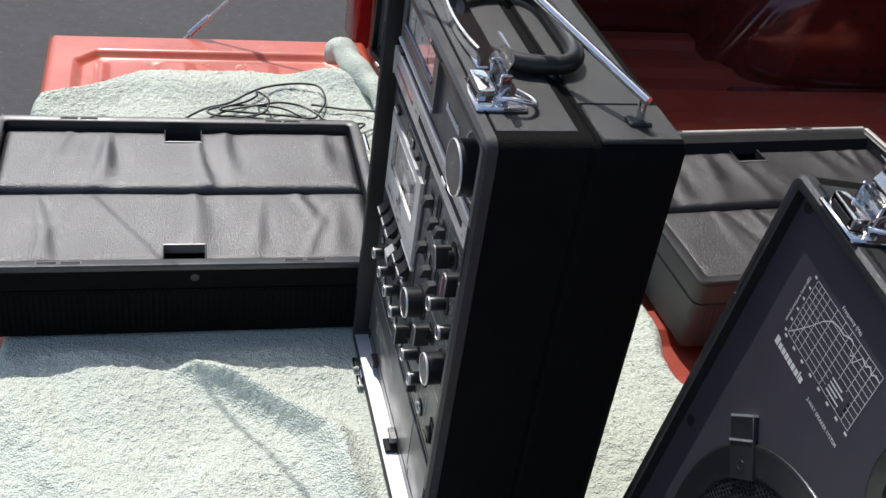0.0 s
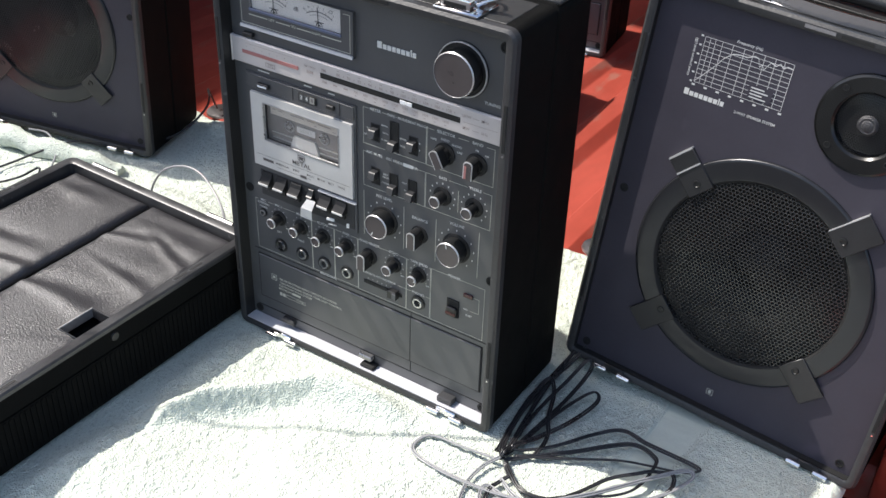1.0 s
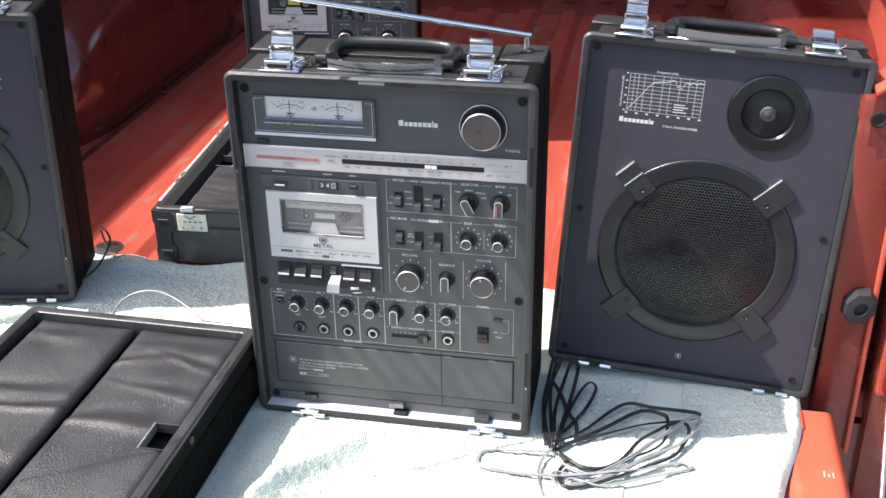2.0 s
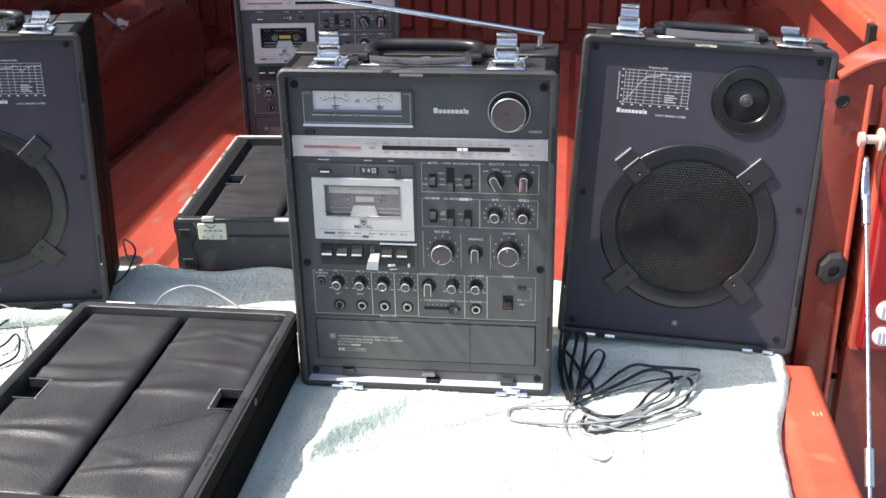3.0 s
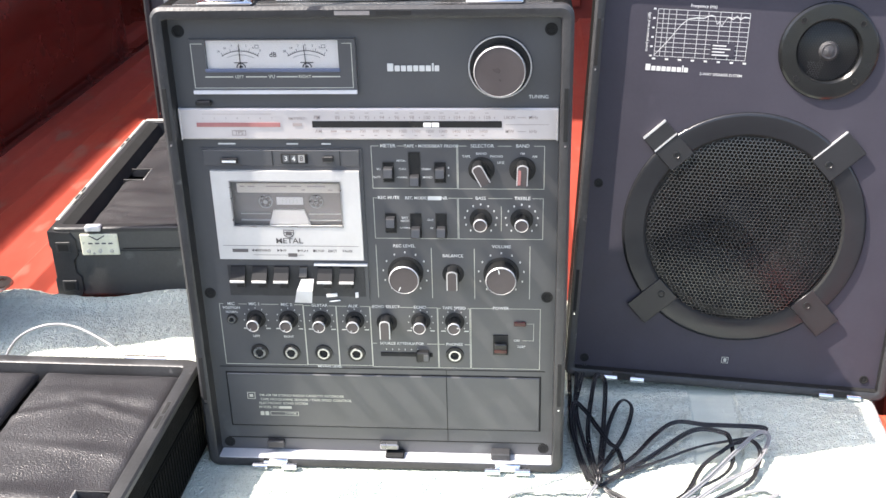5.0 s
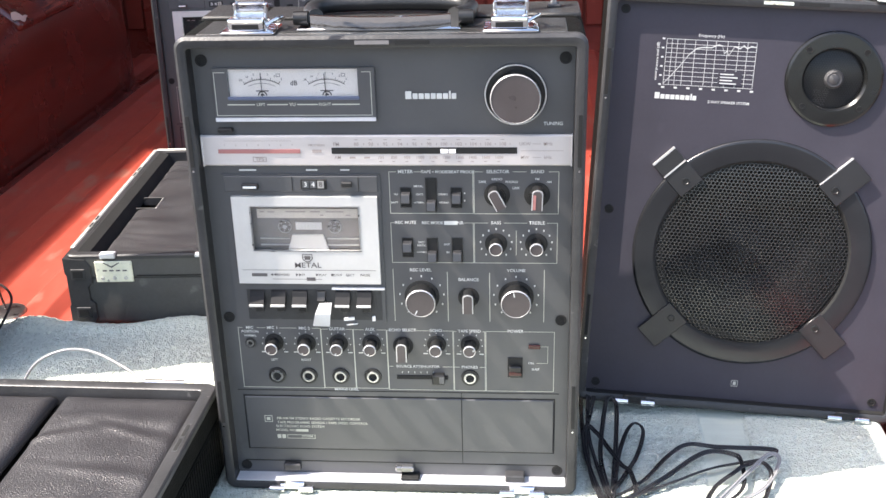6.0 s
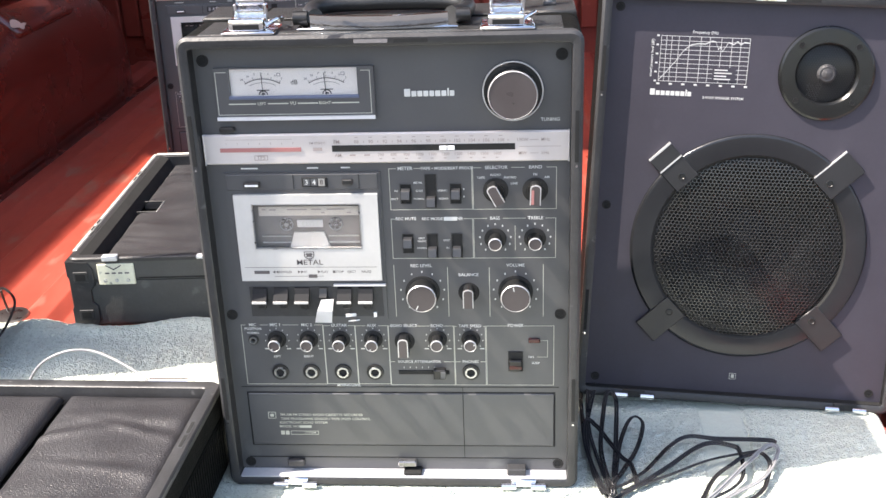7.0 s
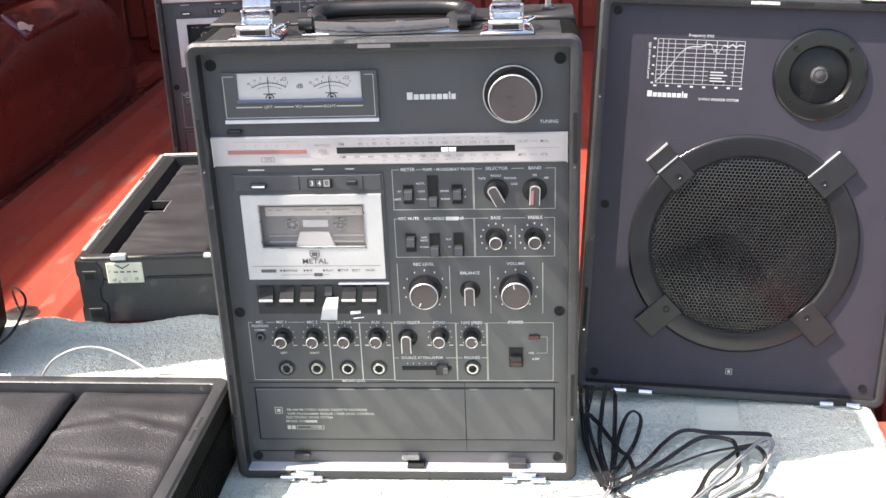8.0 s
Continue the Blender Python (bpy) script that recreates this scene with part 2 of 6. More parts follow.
def tube(bm, pts, r, seg=8, cap=True):
    """A round bar along points."""
    pts = [Vector(p) for p in pts]
    rings, side = [], None
    for i, p in enumerate(pts):
        way = (pts[min(i + 1, len(pts) - 1)] - pts[max(i - 1, 0)]).normalized()
        if side is None:
            side = way.orthogonal().normalized()
        side = (side - way * side.dot(way)).normalized()
        up = way.cross(side)
        rr = r[i] if isinstance(r, (list, tuple)) else r
        rings.append([bm.verts.new(p + rr * (math.cos(2 * math.pi * k / seg) * side + math.sin(2 * math.pi * k / seg) * up)) for k in range(seg)])
    for a, b in zip(rings, rings[1:]):
        for k in range(seg):
            bm.faces.new((a[k], a[(k + 1) % seg], b[(k + 1) % seg], b[k]))
    if cap:
        bm.faces.new(rings[0])
        bm.faces.new(rings[-1])
    return bm


def smooth_line(pts, steps=8):
    """Catmull-Rom through points."""
    pts = [Vector(p) for p in pts]
    out = []
    for i in range(len(pts) - 1):
        a, b, c, d = pts[max(i - 1, 0)], pts[i], pts[i + 1], pts[min(i + 2, len(pts) - 1)]
        for k in range(steps):
            t = k / steps
            out.append(0.5 * (2 * b + (c - a) * t + (2 * a - 5 * b + 4 * c - d) * t * t + (3 * b - a - 3 * c + d) * t ** 3))
    return out + [pts[-1]]


def rounded(hw, z0, z1, r, n=5):
    """A rounded rectangle in x and z."""
    out = []
    for cx, cz, a0 in ((hw - r, z1 - r, 0), (-hw + r, z1 - r, 90), (-hw + r, z0 + r, 180), (hw - r, z0 + r, 270)):
        out += [(cx + r * math.cos(radians(a0 + 90 * k / n)), cz + r * math.sin(radians(a0 + 90 * k / n))) for k in range(n + 1)]
    return out


def shell(bm, loops, close_first=True, close_last=False):
    """Skins loops of equal length: each (list of (x, z), y)."""
    rings = [[bm.verts.new((x, y, z)) for x, z in pts] for pts, y in loops]
    for a, b in zip(rings, rings[1:]):
        for i in range(len(a)):
            j = (i + 1) % len(a)
            bm.faces.new((a[i], a[j], b[j], b[i]))
    if close_first:
        bm.faces.new(rings[0])
    if close_last:
        bm.faces.new(rings[-1])
    return bm


def frame_plate(bm, x0, x1, z0, z1, hx0, hx1, hz0, hz1, y0, y1):
    """A plate in x and z with a rectangular opening, from y0 (front) to y1 (back)."""
    def ring(a0, a1, b0, b1, y):
        return [bm.verts.new((a0, y, b0)), bm.verts.new((a1, y, b0)), bm.verts.new((a1, y, b1)), bm.verts.new((a0, y, b1))]
    rings = [ring(x0, x1, z0, z1, y1), ring(x0, x1, z0, z1, y0), ring(hx0, hx1, hz0, hz1, y0), ring(hx0, hx1, hz0, hz1, y1)]
    for a, b in zip(rings, rings[1:] + rings[:1]):
        for i in range(4):
            j = (i + 1) % 4
            bm.faces.new((a[i], a[j], b[j], b[i]))
    return bm


LETTERS = {}


def letter_mesh(text):
    if text not in LETTERS:
        cu = bpy.data.curves.new("letters", 'FONT')
        cu.body, cu.size, cu.align_x, cu.align_y, cu.resolution_u = text, 1.0, 'CENTER', 'CENTER', 2
        cu.offset = 0.012
        ob = bpy.data.objects.new("letters", cu)
        scene.collection.objects.link(ob)
        bpy.context.view_layer.update()
        LETTERS[text] = bpy.data.meshes.new_from_object(ob.evaluated_get(bpy.context.evaluated_depsgraph_get()))
        bpy.data.objects.remove(ob)
        bpy.data.curves.remove(cu)
    return LETTERS[text]


def letters(bm, text, x, z, size, y, turn=0.0, wide=1.0):
    """Printed words on a panel facing -y."""
    made = bmesh.new()
    made.from_mesh(letter_mesh(text))
    m = Matrix.Translation((x, y, z)) @ Matrix.Rotation(radians(90), 4, 'X') @ Matrix.Rotation(radians(turn), 4, 'Z') @ Matrix.Diagonal((size * wide, size, size, 1))
    made.transform(m)
    me = bpy.data.meshes.new("t")
    made.to_mesh(me)
    made.free()
    bm.from_mesh(me)
    bpy.data.meshes.remove(me)
    return bm


def bar(bm, x0, x1, z0, z1, y):
    """A printed line or block on a panel facing -y."""
    bm.faces.new([bm.verts.new(p) for p in ((x0, y, z0), (x1, y, z0), (x1, y, z1), (x0, y, z1))])
    return bm


def outline(bm, x0, x1, z0, z1, y, w=0.00052, gaps=()):
    """A printed rectangle; gaps: stretches of x left open in its top line."""
    bar(bm, x0, x0 + w, z0 + w, z1, y)
    bar(bm, x1 - w, x1, z0 + w, z1, y)
    bar(bm, x0, x1, z0, z0 + w, y)
    at = x0 + w
    for a, b in gaps:
        bar(bm, at, a, z1 - w, z1, y)
        at = b
    bar(bm, at, x1 - w, z1 - w, z1, y)
    return bm


def screw(parent, x, z, y=0.0, r=0.0045):
    s = part("screw", lathe(bmesh.new(), [(r * 1.15, 0), (r * 1.15, 0.0008), (r * 0.8, 0.0008), (r * 0.75, 0.0002), (0, 0.0002)], 16, Matrix.Translation((x, y, z))), PIT, parent, smooth=40)
    bm = bmesh.new()
    box(bm, x - r * 0.55, x + r * 0.55, y - 0.0006, y, z - r * 0.12, z + r * 0.12)
    box(bm, x - r * 0.12, x + r * 0.12, y - 0.0007, y, z - r * 0.55, z + r * 0.55)
    part("screw_slot", bm, PIT, s)
    return s


# ---- ground ----
def sheet(xs, ys, height):
    """A grid surface z = height(x, y) from numpy arrays of x and y."""
    X, Y = np.meshgrid(xs, ys)
    Z = height(X, Y)
    n, m = len(xs), len(ys)
    verts = np.stack([X, Y, Z], -1).reshape(-1, 3)
    i = (np.arange(m - 1)[:, None] * n + np.arange(n - 1)[None, :]).ravel()
    faces = np.stack([i, i + 1, i + n + 1, i + n], -1)
    me = bpy.data.meshes.new("sheet")
    me.from_pydata(verts.tolist(), [], faces.tolist())
    me.update()
    me.shade_smooth()
    return me


GROUND_Z = -0.78
ground = new("ground", sheet(np.linspace(-400, 400, 41), np.linspace(-400, 400, 41), lambda x, y: 0 * x + GROUND_Z))
ground.data.materials.append(ASPHALT)
tagged(ground, "dark grey asphalt lot reaching to the horizon", "ground", kind="structure")
slab = part("pavement", boxed(-2.05, 2.6, -1.15, 4.9, GROUND_Z - 0.05, GROUND_Z + 0.012, r=0.01), CONCRETE)
tagged(slab, "pale weathered concrete pad under the truck's tail", "pavement", kind="structure")


# unseen flat roof on posts, added so that its shade ends across the bed
ROOF_Z = 2.5
roof = part("shade_roof", boxed(-6.5, 4.5, 1.13 - 0.13 * ROOF_Z, 7.0, ROOF_Z, ROOF_Z + 0.14), CONCRETE)
tagged(roof, "plain flat roof, unseen, added to shade the truck's front", "roof", kind="structure")
for x, y in ((-6.3, 1.0), (4.3, 1.0), (-6.3, 6.8), (4.3, 6.8)):
    part("shade_roof_post", boxed(x - 0.06, x + 0.06, y - 0.06, y + 0.06, GROUND_Z, ROOF_Z), CONCRETE, roof)


# ---- pickup truck: tail end with its gate let down ----
BED = -0.012          # top of the gate's rim and the bed's ridges
truck = thing("pickup_truck", pose(0, 0, 0), "sun-faded red pickup truck with its tailgate let down", "truck")
GX0, GX1, GY0, GY1 = -0.965, 0.542, -0.39, 0.128


def ramp01(v):
    return np.clip(v, 0, 1)


def gate_height(x, y):
    ex, ey = np.minimum(x - GX0, GX1 - x), np.minimum(y - GY0, GY1 - y)
    inside = np.minimum(ex - 0.062, ey - 0.045)
    corner = ex + ey - 0.14
    inside = np.minimum(inside, corner * 0.7)
    z = BED - 0.010 * ramp01(inside / 0.010)
    rib = ramp01((np.minimum(ex - 0.085, ey - 0.075)) / 0.012)
    z = z + 0.008 * rib * ramp01((0.105 - np.abs(((y + 0.39) % 0.13) - 0.065) * 3.2) / 0.05)
    edge = np.minimum(ex, ey)
    z = z - 0.016 * (1 - ramp01(edge / 0.016)) ** 2.2
    return z


me = sheet(np.linspace(GX0, GX1, 300), np.linspace(GY0, GY1, 140), gate_height)
bm = bmesh.new()
bm.from_mesh(me)
rim_edges = [e for e in bm.edges if e.is_boundary]
made = bmesh.ops.extrude_edge_only(bm, edges=rim_edges)["geom"]
for v in made:
    if isinstance(v, bmesh.types.BMVert):
        v.co.z = BED - 0.075
gate = part("tailgate", bm, PAINT, truck, "red stamped steel tailgate lying flat", smooth=50)
gate.data.shade_smooth()
for x in (0.485, -0.90):
    bm = boxed(x - 0.014, x + 0.014, 0.070, 0.112, BED - 0.004, BED + 0.006, r=0.005, seg=2)
    part("gate_bumper", bm, PAINT, gate, smooth=40)
bm = bmesh.new()
for k, ln in enumerate((0.010, 0.006, 0.009)):
    box(bm, 0.512 + 0.005 * k, 0.5135 + 0.005 * k, -0.015, -0.015 + ln, BED - 0.001, BED + 0.0006)
part("scratch_mark", bm, PRIMER, gate)

# floor of the bed with pressed ridges, running lengthways
FX0, FX1, FY0, FY1 = -1.05, 0.69, 0.172, 1.95


def bed_height(x, y):
    # flat-topped ridges, steep on one side and sloping on the other
    p = (((x + 0.543) / 0.118 + 0.5) % 1.0 - 0.5) * 0.118
    z = BED - 0.012 + 0.012 * ramp01((p + 0.024) / 0.007) * ramp01((0.036 - p) / 0.018)
    return np.where(y < 0.185, BED - 0.012 - 0.03 * ramp01((0.185 - y) / 0.013), z)


xs = np.linspace(FX0, FX1, 900)
ys = np.concatenate([np.linspace(FY0, 0.19, 6), np.linspace(0.2, FY1, 12)])
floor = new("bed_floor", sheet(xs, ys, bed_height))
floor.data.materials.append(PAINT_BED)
floor.parent = truck
floor["label"] = "ridged red bed floor, dusty and scratched"
part("underbody", boxed(-0.95, 0.53, 0.22, 1.94, -0.16, -0.06), RUBBER, truck)
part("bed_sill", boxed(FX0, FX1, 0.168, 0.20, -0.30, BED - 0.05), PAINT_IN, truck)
for bx in (-0.575, 0.10):
    part("bed_bolt", lathe(bmesh.new(), [(0.024, 0), (0.023, 0.003), (0.012, 0.005), (0, 0.005)], 20, Matrix.Translation((bx, 0.386, BED)) @ Matrix.Rotation(radians(-90), 4, 'X')), STEEL, truck, smooth=35)


def wall_part(name, x0, x1, y0, y1, z0, z1, r, paint, label=""):
    return part(name, boxed(x0, x1, y0, y1, z0, z1, r=r, seg=3), paint, truck, label, smooth=40)


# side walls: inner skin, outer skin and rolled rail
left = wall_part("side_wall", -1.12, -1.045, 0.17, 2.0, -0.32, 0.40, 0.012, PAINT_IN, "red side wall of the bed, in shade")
# Lighter floor red here: sunlit copy of the darkened left wall.
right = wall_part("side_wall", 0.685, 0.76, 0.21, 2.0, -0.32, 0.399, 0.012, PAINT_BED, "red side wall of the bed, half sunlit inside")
part("rail", boxed(-1.12, -0.950, 0.17, 2.0, 0.385, 0.440, r=0.016, seg=4), PAINT, left, smooth=40)
part("rail", boxed(0.604, 0.622, 0.345, 2.0, 0.392, 0.430, r=0.005, seg=3), PAINT, right, "rolled sunlit rail", smooth=40)
part("rail_top", boxed(0.614, 0.80, 0.170, 2.0, 0.398, 0.434, r=0.012, seg=4), PAINT, right, "outer top of the bed side", smooth=40)
# Open gap before the rail, its darkness made by a black block.
part("rail_gap_shade", boxed(0.604, 0.619, 0.325, 0.346, 0.388, 0.424), PIT, right)

# wheel wells: half-rounded humps with a foot flange
def wheel_well(x0, x1, y0, y1, top, side):
    bm = bmesh.new()
    n, k = 32, 18
    rows = []
    for i in range(n + 1):
        t = i / n
        y = y0 + (y1 - y0) * t
        rise = top * min(1.0, (1 - abs(2 * t - 1) ** 3.2) ** 0.55)
        reach = (x1 - x0) * min(1.0, 0.55 + 0.45 * (1 - abs(2 * t - 1) ** 5) ** 0.5)
        row = []
        for j in range(k + 1):
            a = math.pi / 2 * j / k
            c, s = math.cos(a) ** 0.36 if j < k else 0.0, math.sin(a) ** 0.36 if j else 0.0
            row.append(bm.verts.new((x0 + reach * c if side > 0 else x1 - reach * c, y, BED - 0.012 + rise * s)))
        rows.append(row)
    for a, b in zip(rows, rows[1:]):
        for p in range(k):
            bm.faces.new((a[p], a[p + 1], b[p + 1], b[p]))
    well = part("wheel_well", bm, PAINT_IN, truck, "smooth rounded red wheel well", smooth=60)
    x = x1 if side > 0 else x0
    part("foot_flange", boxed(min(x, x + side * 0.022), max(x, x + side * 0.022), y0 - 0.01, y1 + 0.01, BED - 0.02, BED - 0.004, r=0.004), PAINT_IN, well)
    return well


well = wheel_well(-1.05, -0.822, 0.76, 1.78, 0.30, 1)
# stamped pad pressed into the well's shoulder, its near corner rubbed pale
turn_pad = pose(-0.862, 1.245, 0.246, 0, 42, 0)
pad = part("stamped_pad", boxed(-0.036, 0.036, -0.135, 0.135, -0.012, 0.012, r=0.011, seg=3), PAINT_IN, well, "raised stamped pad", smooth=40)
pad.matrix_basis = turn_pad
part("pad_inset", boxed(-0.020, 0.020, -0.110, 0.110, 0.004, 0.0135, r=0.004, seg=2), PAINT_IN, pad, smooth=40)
worn = bmesh.new()
bmesh.ops.create_icosphere(worn, subdivisions=3, radius=1.0)
for v in worn.verts:
    k = 1 + 0.25 * math.sin(5 * v.co.y + 3 * v.co.x)
    v.co = Vector((v.co.x * 0.012 * k + 0.014, v.co.y * 0.030 * k - 0.108, v.co.z * 0.0016 + 0.0118))
part("worn_patch", worn, PRIMER, pad, "pale rubbed patch", smooth=60)
wheel_well(0.44, 0.69, 0.76, 1.78, 0.25, -1)

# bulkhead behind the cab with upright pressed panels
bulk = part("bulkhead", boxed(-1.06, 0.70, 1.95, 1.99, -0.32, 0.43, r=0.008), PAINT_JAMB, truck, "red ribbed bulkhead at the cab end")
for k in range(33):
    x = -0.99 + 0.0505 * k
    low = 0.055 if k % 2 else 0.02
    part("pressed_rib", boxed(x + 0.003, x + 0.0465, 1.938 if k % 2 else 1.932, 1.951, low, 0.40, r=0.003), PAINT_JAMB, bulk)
part("rail", boxed(-1.06, 0.70, 1.925, 2.0, 0.41, 0.445, r=0.014, seg=3), PAINT, bulk, smooth=40)

# cab, bonnet and wheels close the truck off beyond the bulkhead
def prism(x0, x1, outline_yz):
    bm = bmesh.new()
    a = [bm.verts.new((x0, y, z)) for y, z in outline_yz]
    d = [bm.verts.new((x1, y, z)) for y, z in outline_yz]
    for i in range(len(a)):
        j = (i + 1) % len(a)
        bm.faces.new((a[i], a[j], d[j], d[i]))
    bm.faces.new(a)
    bm.faces.new(d)
    bmesh.ops.recalc_face_normals(bm, faces=bm.faces)
    bmesh.ops.bevel(bm, geom=bm.edges[:], offset=0.03, segments=2, affect='EDGES', profile=0.5)
    return bm


cab = part("cab", prism(-1.11, 0.76, [(2.03, -0.32), (2.03, 0.45), (2.14, 0.98), (3.05, 1.02), (3.55, 0.52), (4.75, 0.42), (4.85, -0.30)]), PAINT, truck, "red cab and bonnet", smooth=40)
bm = boxed(-0.80, 0.40, 2.045, 2.06, 0.52, 0.86, r=0.02, seg=2)
for v in bm.verts:
    v.co.y += (v.co.z - 0.45) * 0.2075 - 0.02
part("rear_window", bm, RING, cab, "dark rear window", smooth=40)
for x, y in ((-0.93, 1.26), (0.53, 1.26), (-0.93, 4.05), (0.53, 4.05)):
    w = part("wheel", lathe(bmesh.new(), [(0.20, -0.09), (0.31, -0.09), (0.335, -0.05), (0.335, 0.05), (0.31, 0.09), (0.20, 0.09)], 32, Matrix.Translation((x, y, -0.445)) @ Matrix.Rotation(radians(90), 4, 'Z')), RUBBER, truck, "black tyre on a steel rim", smooth=40)
    part("rim", lathe(bmesh.new(), [(0, -0.06), (0.2, -0.07), (0.2, 0.07), (0, 0.06)], 24, Matrix.Translation((x, y, -0.445)) @ Matrix.Rotation(radians(90), 4, 'Z')), STEEL, w, smooth=40)

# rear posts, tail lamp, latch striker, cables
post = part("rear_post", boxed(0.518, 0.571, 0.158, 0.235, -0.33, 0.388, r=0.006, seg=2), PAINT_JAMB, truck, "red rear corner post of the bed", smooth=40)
part("post_lip", boxed(0.567, 0.573, 0.151, 0.162, -0.10, 0.385, r=0.002, seg=2), PAINT, post, "thin folded lip", smooth=40)
# Black block gives the gap beside the post its shade.
part("post_gap_shade", boxed(0.569, 0.592, 0.196, 0.234, -0.33, 0.385), PIT, post)
# shoulder plate: its rear edge runs aslant to the rail, its front edge bows up
bm = bmesh.new()
rows = []
for i in range(11):
    t = i / 10
    x = 0.530 + 0.090 * t
    y0, y1 = 0.152 + 0.010 * t * t, 0.205 + 0.135 * t
    lift = 0.024 * math.sin(min(1.0, max(0.0, (x - 0.530) / 0.055)) * math.pi / 2)
    row = []
    for j in range(7):
        q = j / 6
        row.append((x, y0 + (y1 - y0) * q, 0.396 + lift * (1 - 0.75 * q) + 0.002 * (1 - (2 * q - 1) ** 2)))
    rows.append(row)
grid = [[bm.verts.new(p) for p in row] for row in rows]
for a, b in zip(grid, grid[1:]):
    for j in range(6):
        bm.faces.new((a[j], a[j + 1], b[j + 1], b[j]))
made = bmesh.ops.extrude_face_region(bm, geom=bm.faces[:])["geom"]
for g in made:
    if isinstance(g, bmesh.types.BMVert):
        g.co.z -= 0.004
part("post_shoulder", bm, PAINT, post, "sloping sunlit shoulder plate", smooth=35)
bm = bmesh.new()
head = [[bm.verts.new((row[0][0], row[0][1] + off, z)) for row in rows for z in (row[0][2] - 0.0045,)] for off in (0.004, 0.03)]
foot = [[bm.verts.new((row[0][0], row[0][1] + off, 0.330)) for row in rows] for off in (0.004, 0.03)]
for p, q in ((head[0], foot[0]), (head[1], foot[1]), (head[0], head[1])):
    for k in range(len(p) - 1):
        bm.faces.new((p[k], p[k + 1], q[k + 1], q[k]))
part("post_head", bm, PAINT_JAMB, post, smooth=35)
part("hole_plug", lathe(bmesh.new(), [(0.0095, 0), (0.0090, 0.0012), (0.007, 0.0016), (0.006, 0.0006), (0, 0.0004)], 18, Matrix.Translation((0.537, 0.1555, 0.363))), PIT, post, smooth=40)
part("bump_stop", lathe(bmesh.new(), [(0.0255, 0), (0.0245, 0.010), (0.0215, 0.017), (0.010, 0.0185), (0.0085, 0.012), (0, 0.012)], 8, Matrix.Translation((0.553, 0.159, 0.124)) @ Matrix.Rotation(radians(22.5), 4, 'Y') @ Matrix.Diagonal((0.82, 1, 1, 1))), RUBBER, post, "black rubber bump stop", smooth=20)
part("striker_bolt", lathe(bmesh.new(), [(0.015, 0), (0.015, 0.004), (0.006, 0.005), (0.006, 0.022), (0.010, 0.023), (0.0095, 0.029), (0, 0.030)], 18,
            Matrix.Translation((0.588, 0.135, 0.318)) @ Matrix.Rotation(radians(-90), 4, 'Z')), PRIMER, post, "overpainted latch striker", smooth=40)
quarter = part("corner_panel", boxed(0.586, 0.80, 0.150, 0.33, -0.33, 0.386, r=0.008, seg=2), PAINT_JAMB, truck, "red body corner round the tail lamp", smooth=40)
lamp = part("tail_lamp", boxed(0.594, 0.735, 0.122, 0.152, 0.008, 0.300, r=0.010, seg=3), LAMP_RED, truck, "tall red plastic tail lamp", smooth=40)
part("lamp_bezel", boxed(0.589, 0.740, 0.138, 0.153, 0.003, 0.305, r=0.004, seg=2), PAINT, lamp, "body-coloured frame", smooth=40)
for z in (0.063, 0.023):
    lens = part("reversing_lens", shell(bmesh.new(), [(rounded(0.045, z, z + 0.028, 0.0135, 6), 0.124), (rounded(0.045, z, z + 0.028, 0.0135, 6), 0.1185), (rounded(0.0425, z + 0.0025, z + 0.0255, 0.011, 6), 0.117)], True, True), LAMP_CLEAR, lamp, "clear ribbed lens", smooth=40)
    for v in lens.data.vertices:
        v.co.x += 0.656
    bm = bmesh.new()
    for k in range(14):
        box(bm, 0.6165 + 0.0058 * k, 0.6195 + 0.0058 * k, 0.1150, 0.1176, z + 0.004, z + 0.024, r=0.0008)
    part("lens_rib", bm, LAMP_CLEAR, lens)
part("post_screw", lathe(bmesh.new(), [(0.010, 0), (0.009, 0.003), (0, 0.004)], 16, Matrix.Translation((0.612, 0.149, 0.345))), STEEL, quarter, smooth=40)
bumper = part("bumper", boxed(-1.05, 0.90, 0.02, 0.17, -0.42, -0.30, r=0.02, seg=3), CHROME, truck, "chrome step bumper", smooth=40)
bm = bmesh.new()
for k in range(12):
    box(bm, 0.46 + 0.012 * k, 0.467 + 0.012 * k, 0.03, 0.16, -0.301, -0.293)
part("step_pad", bm, RUBBER, bumper)
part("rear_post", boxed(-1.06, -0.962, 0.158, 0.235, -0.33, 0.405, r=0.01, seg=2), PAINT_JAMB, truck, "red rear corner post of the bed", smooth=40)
part("tail_lamp", boxed(-1.14, -1.05, 0.118, 0.152, -0.075, 0.275, r=0.010, seg=3), LAMP_RED, truck, "tall red plastic tail lamp", smooth=40)
part("corner_panel", boxed(-1.16, -1.045, 0.150, 0.33, -0.33, 0.40, r=0.01, seg=2), PAINT, truck, smooth=40)
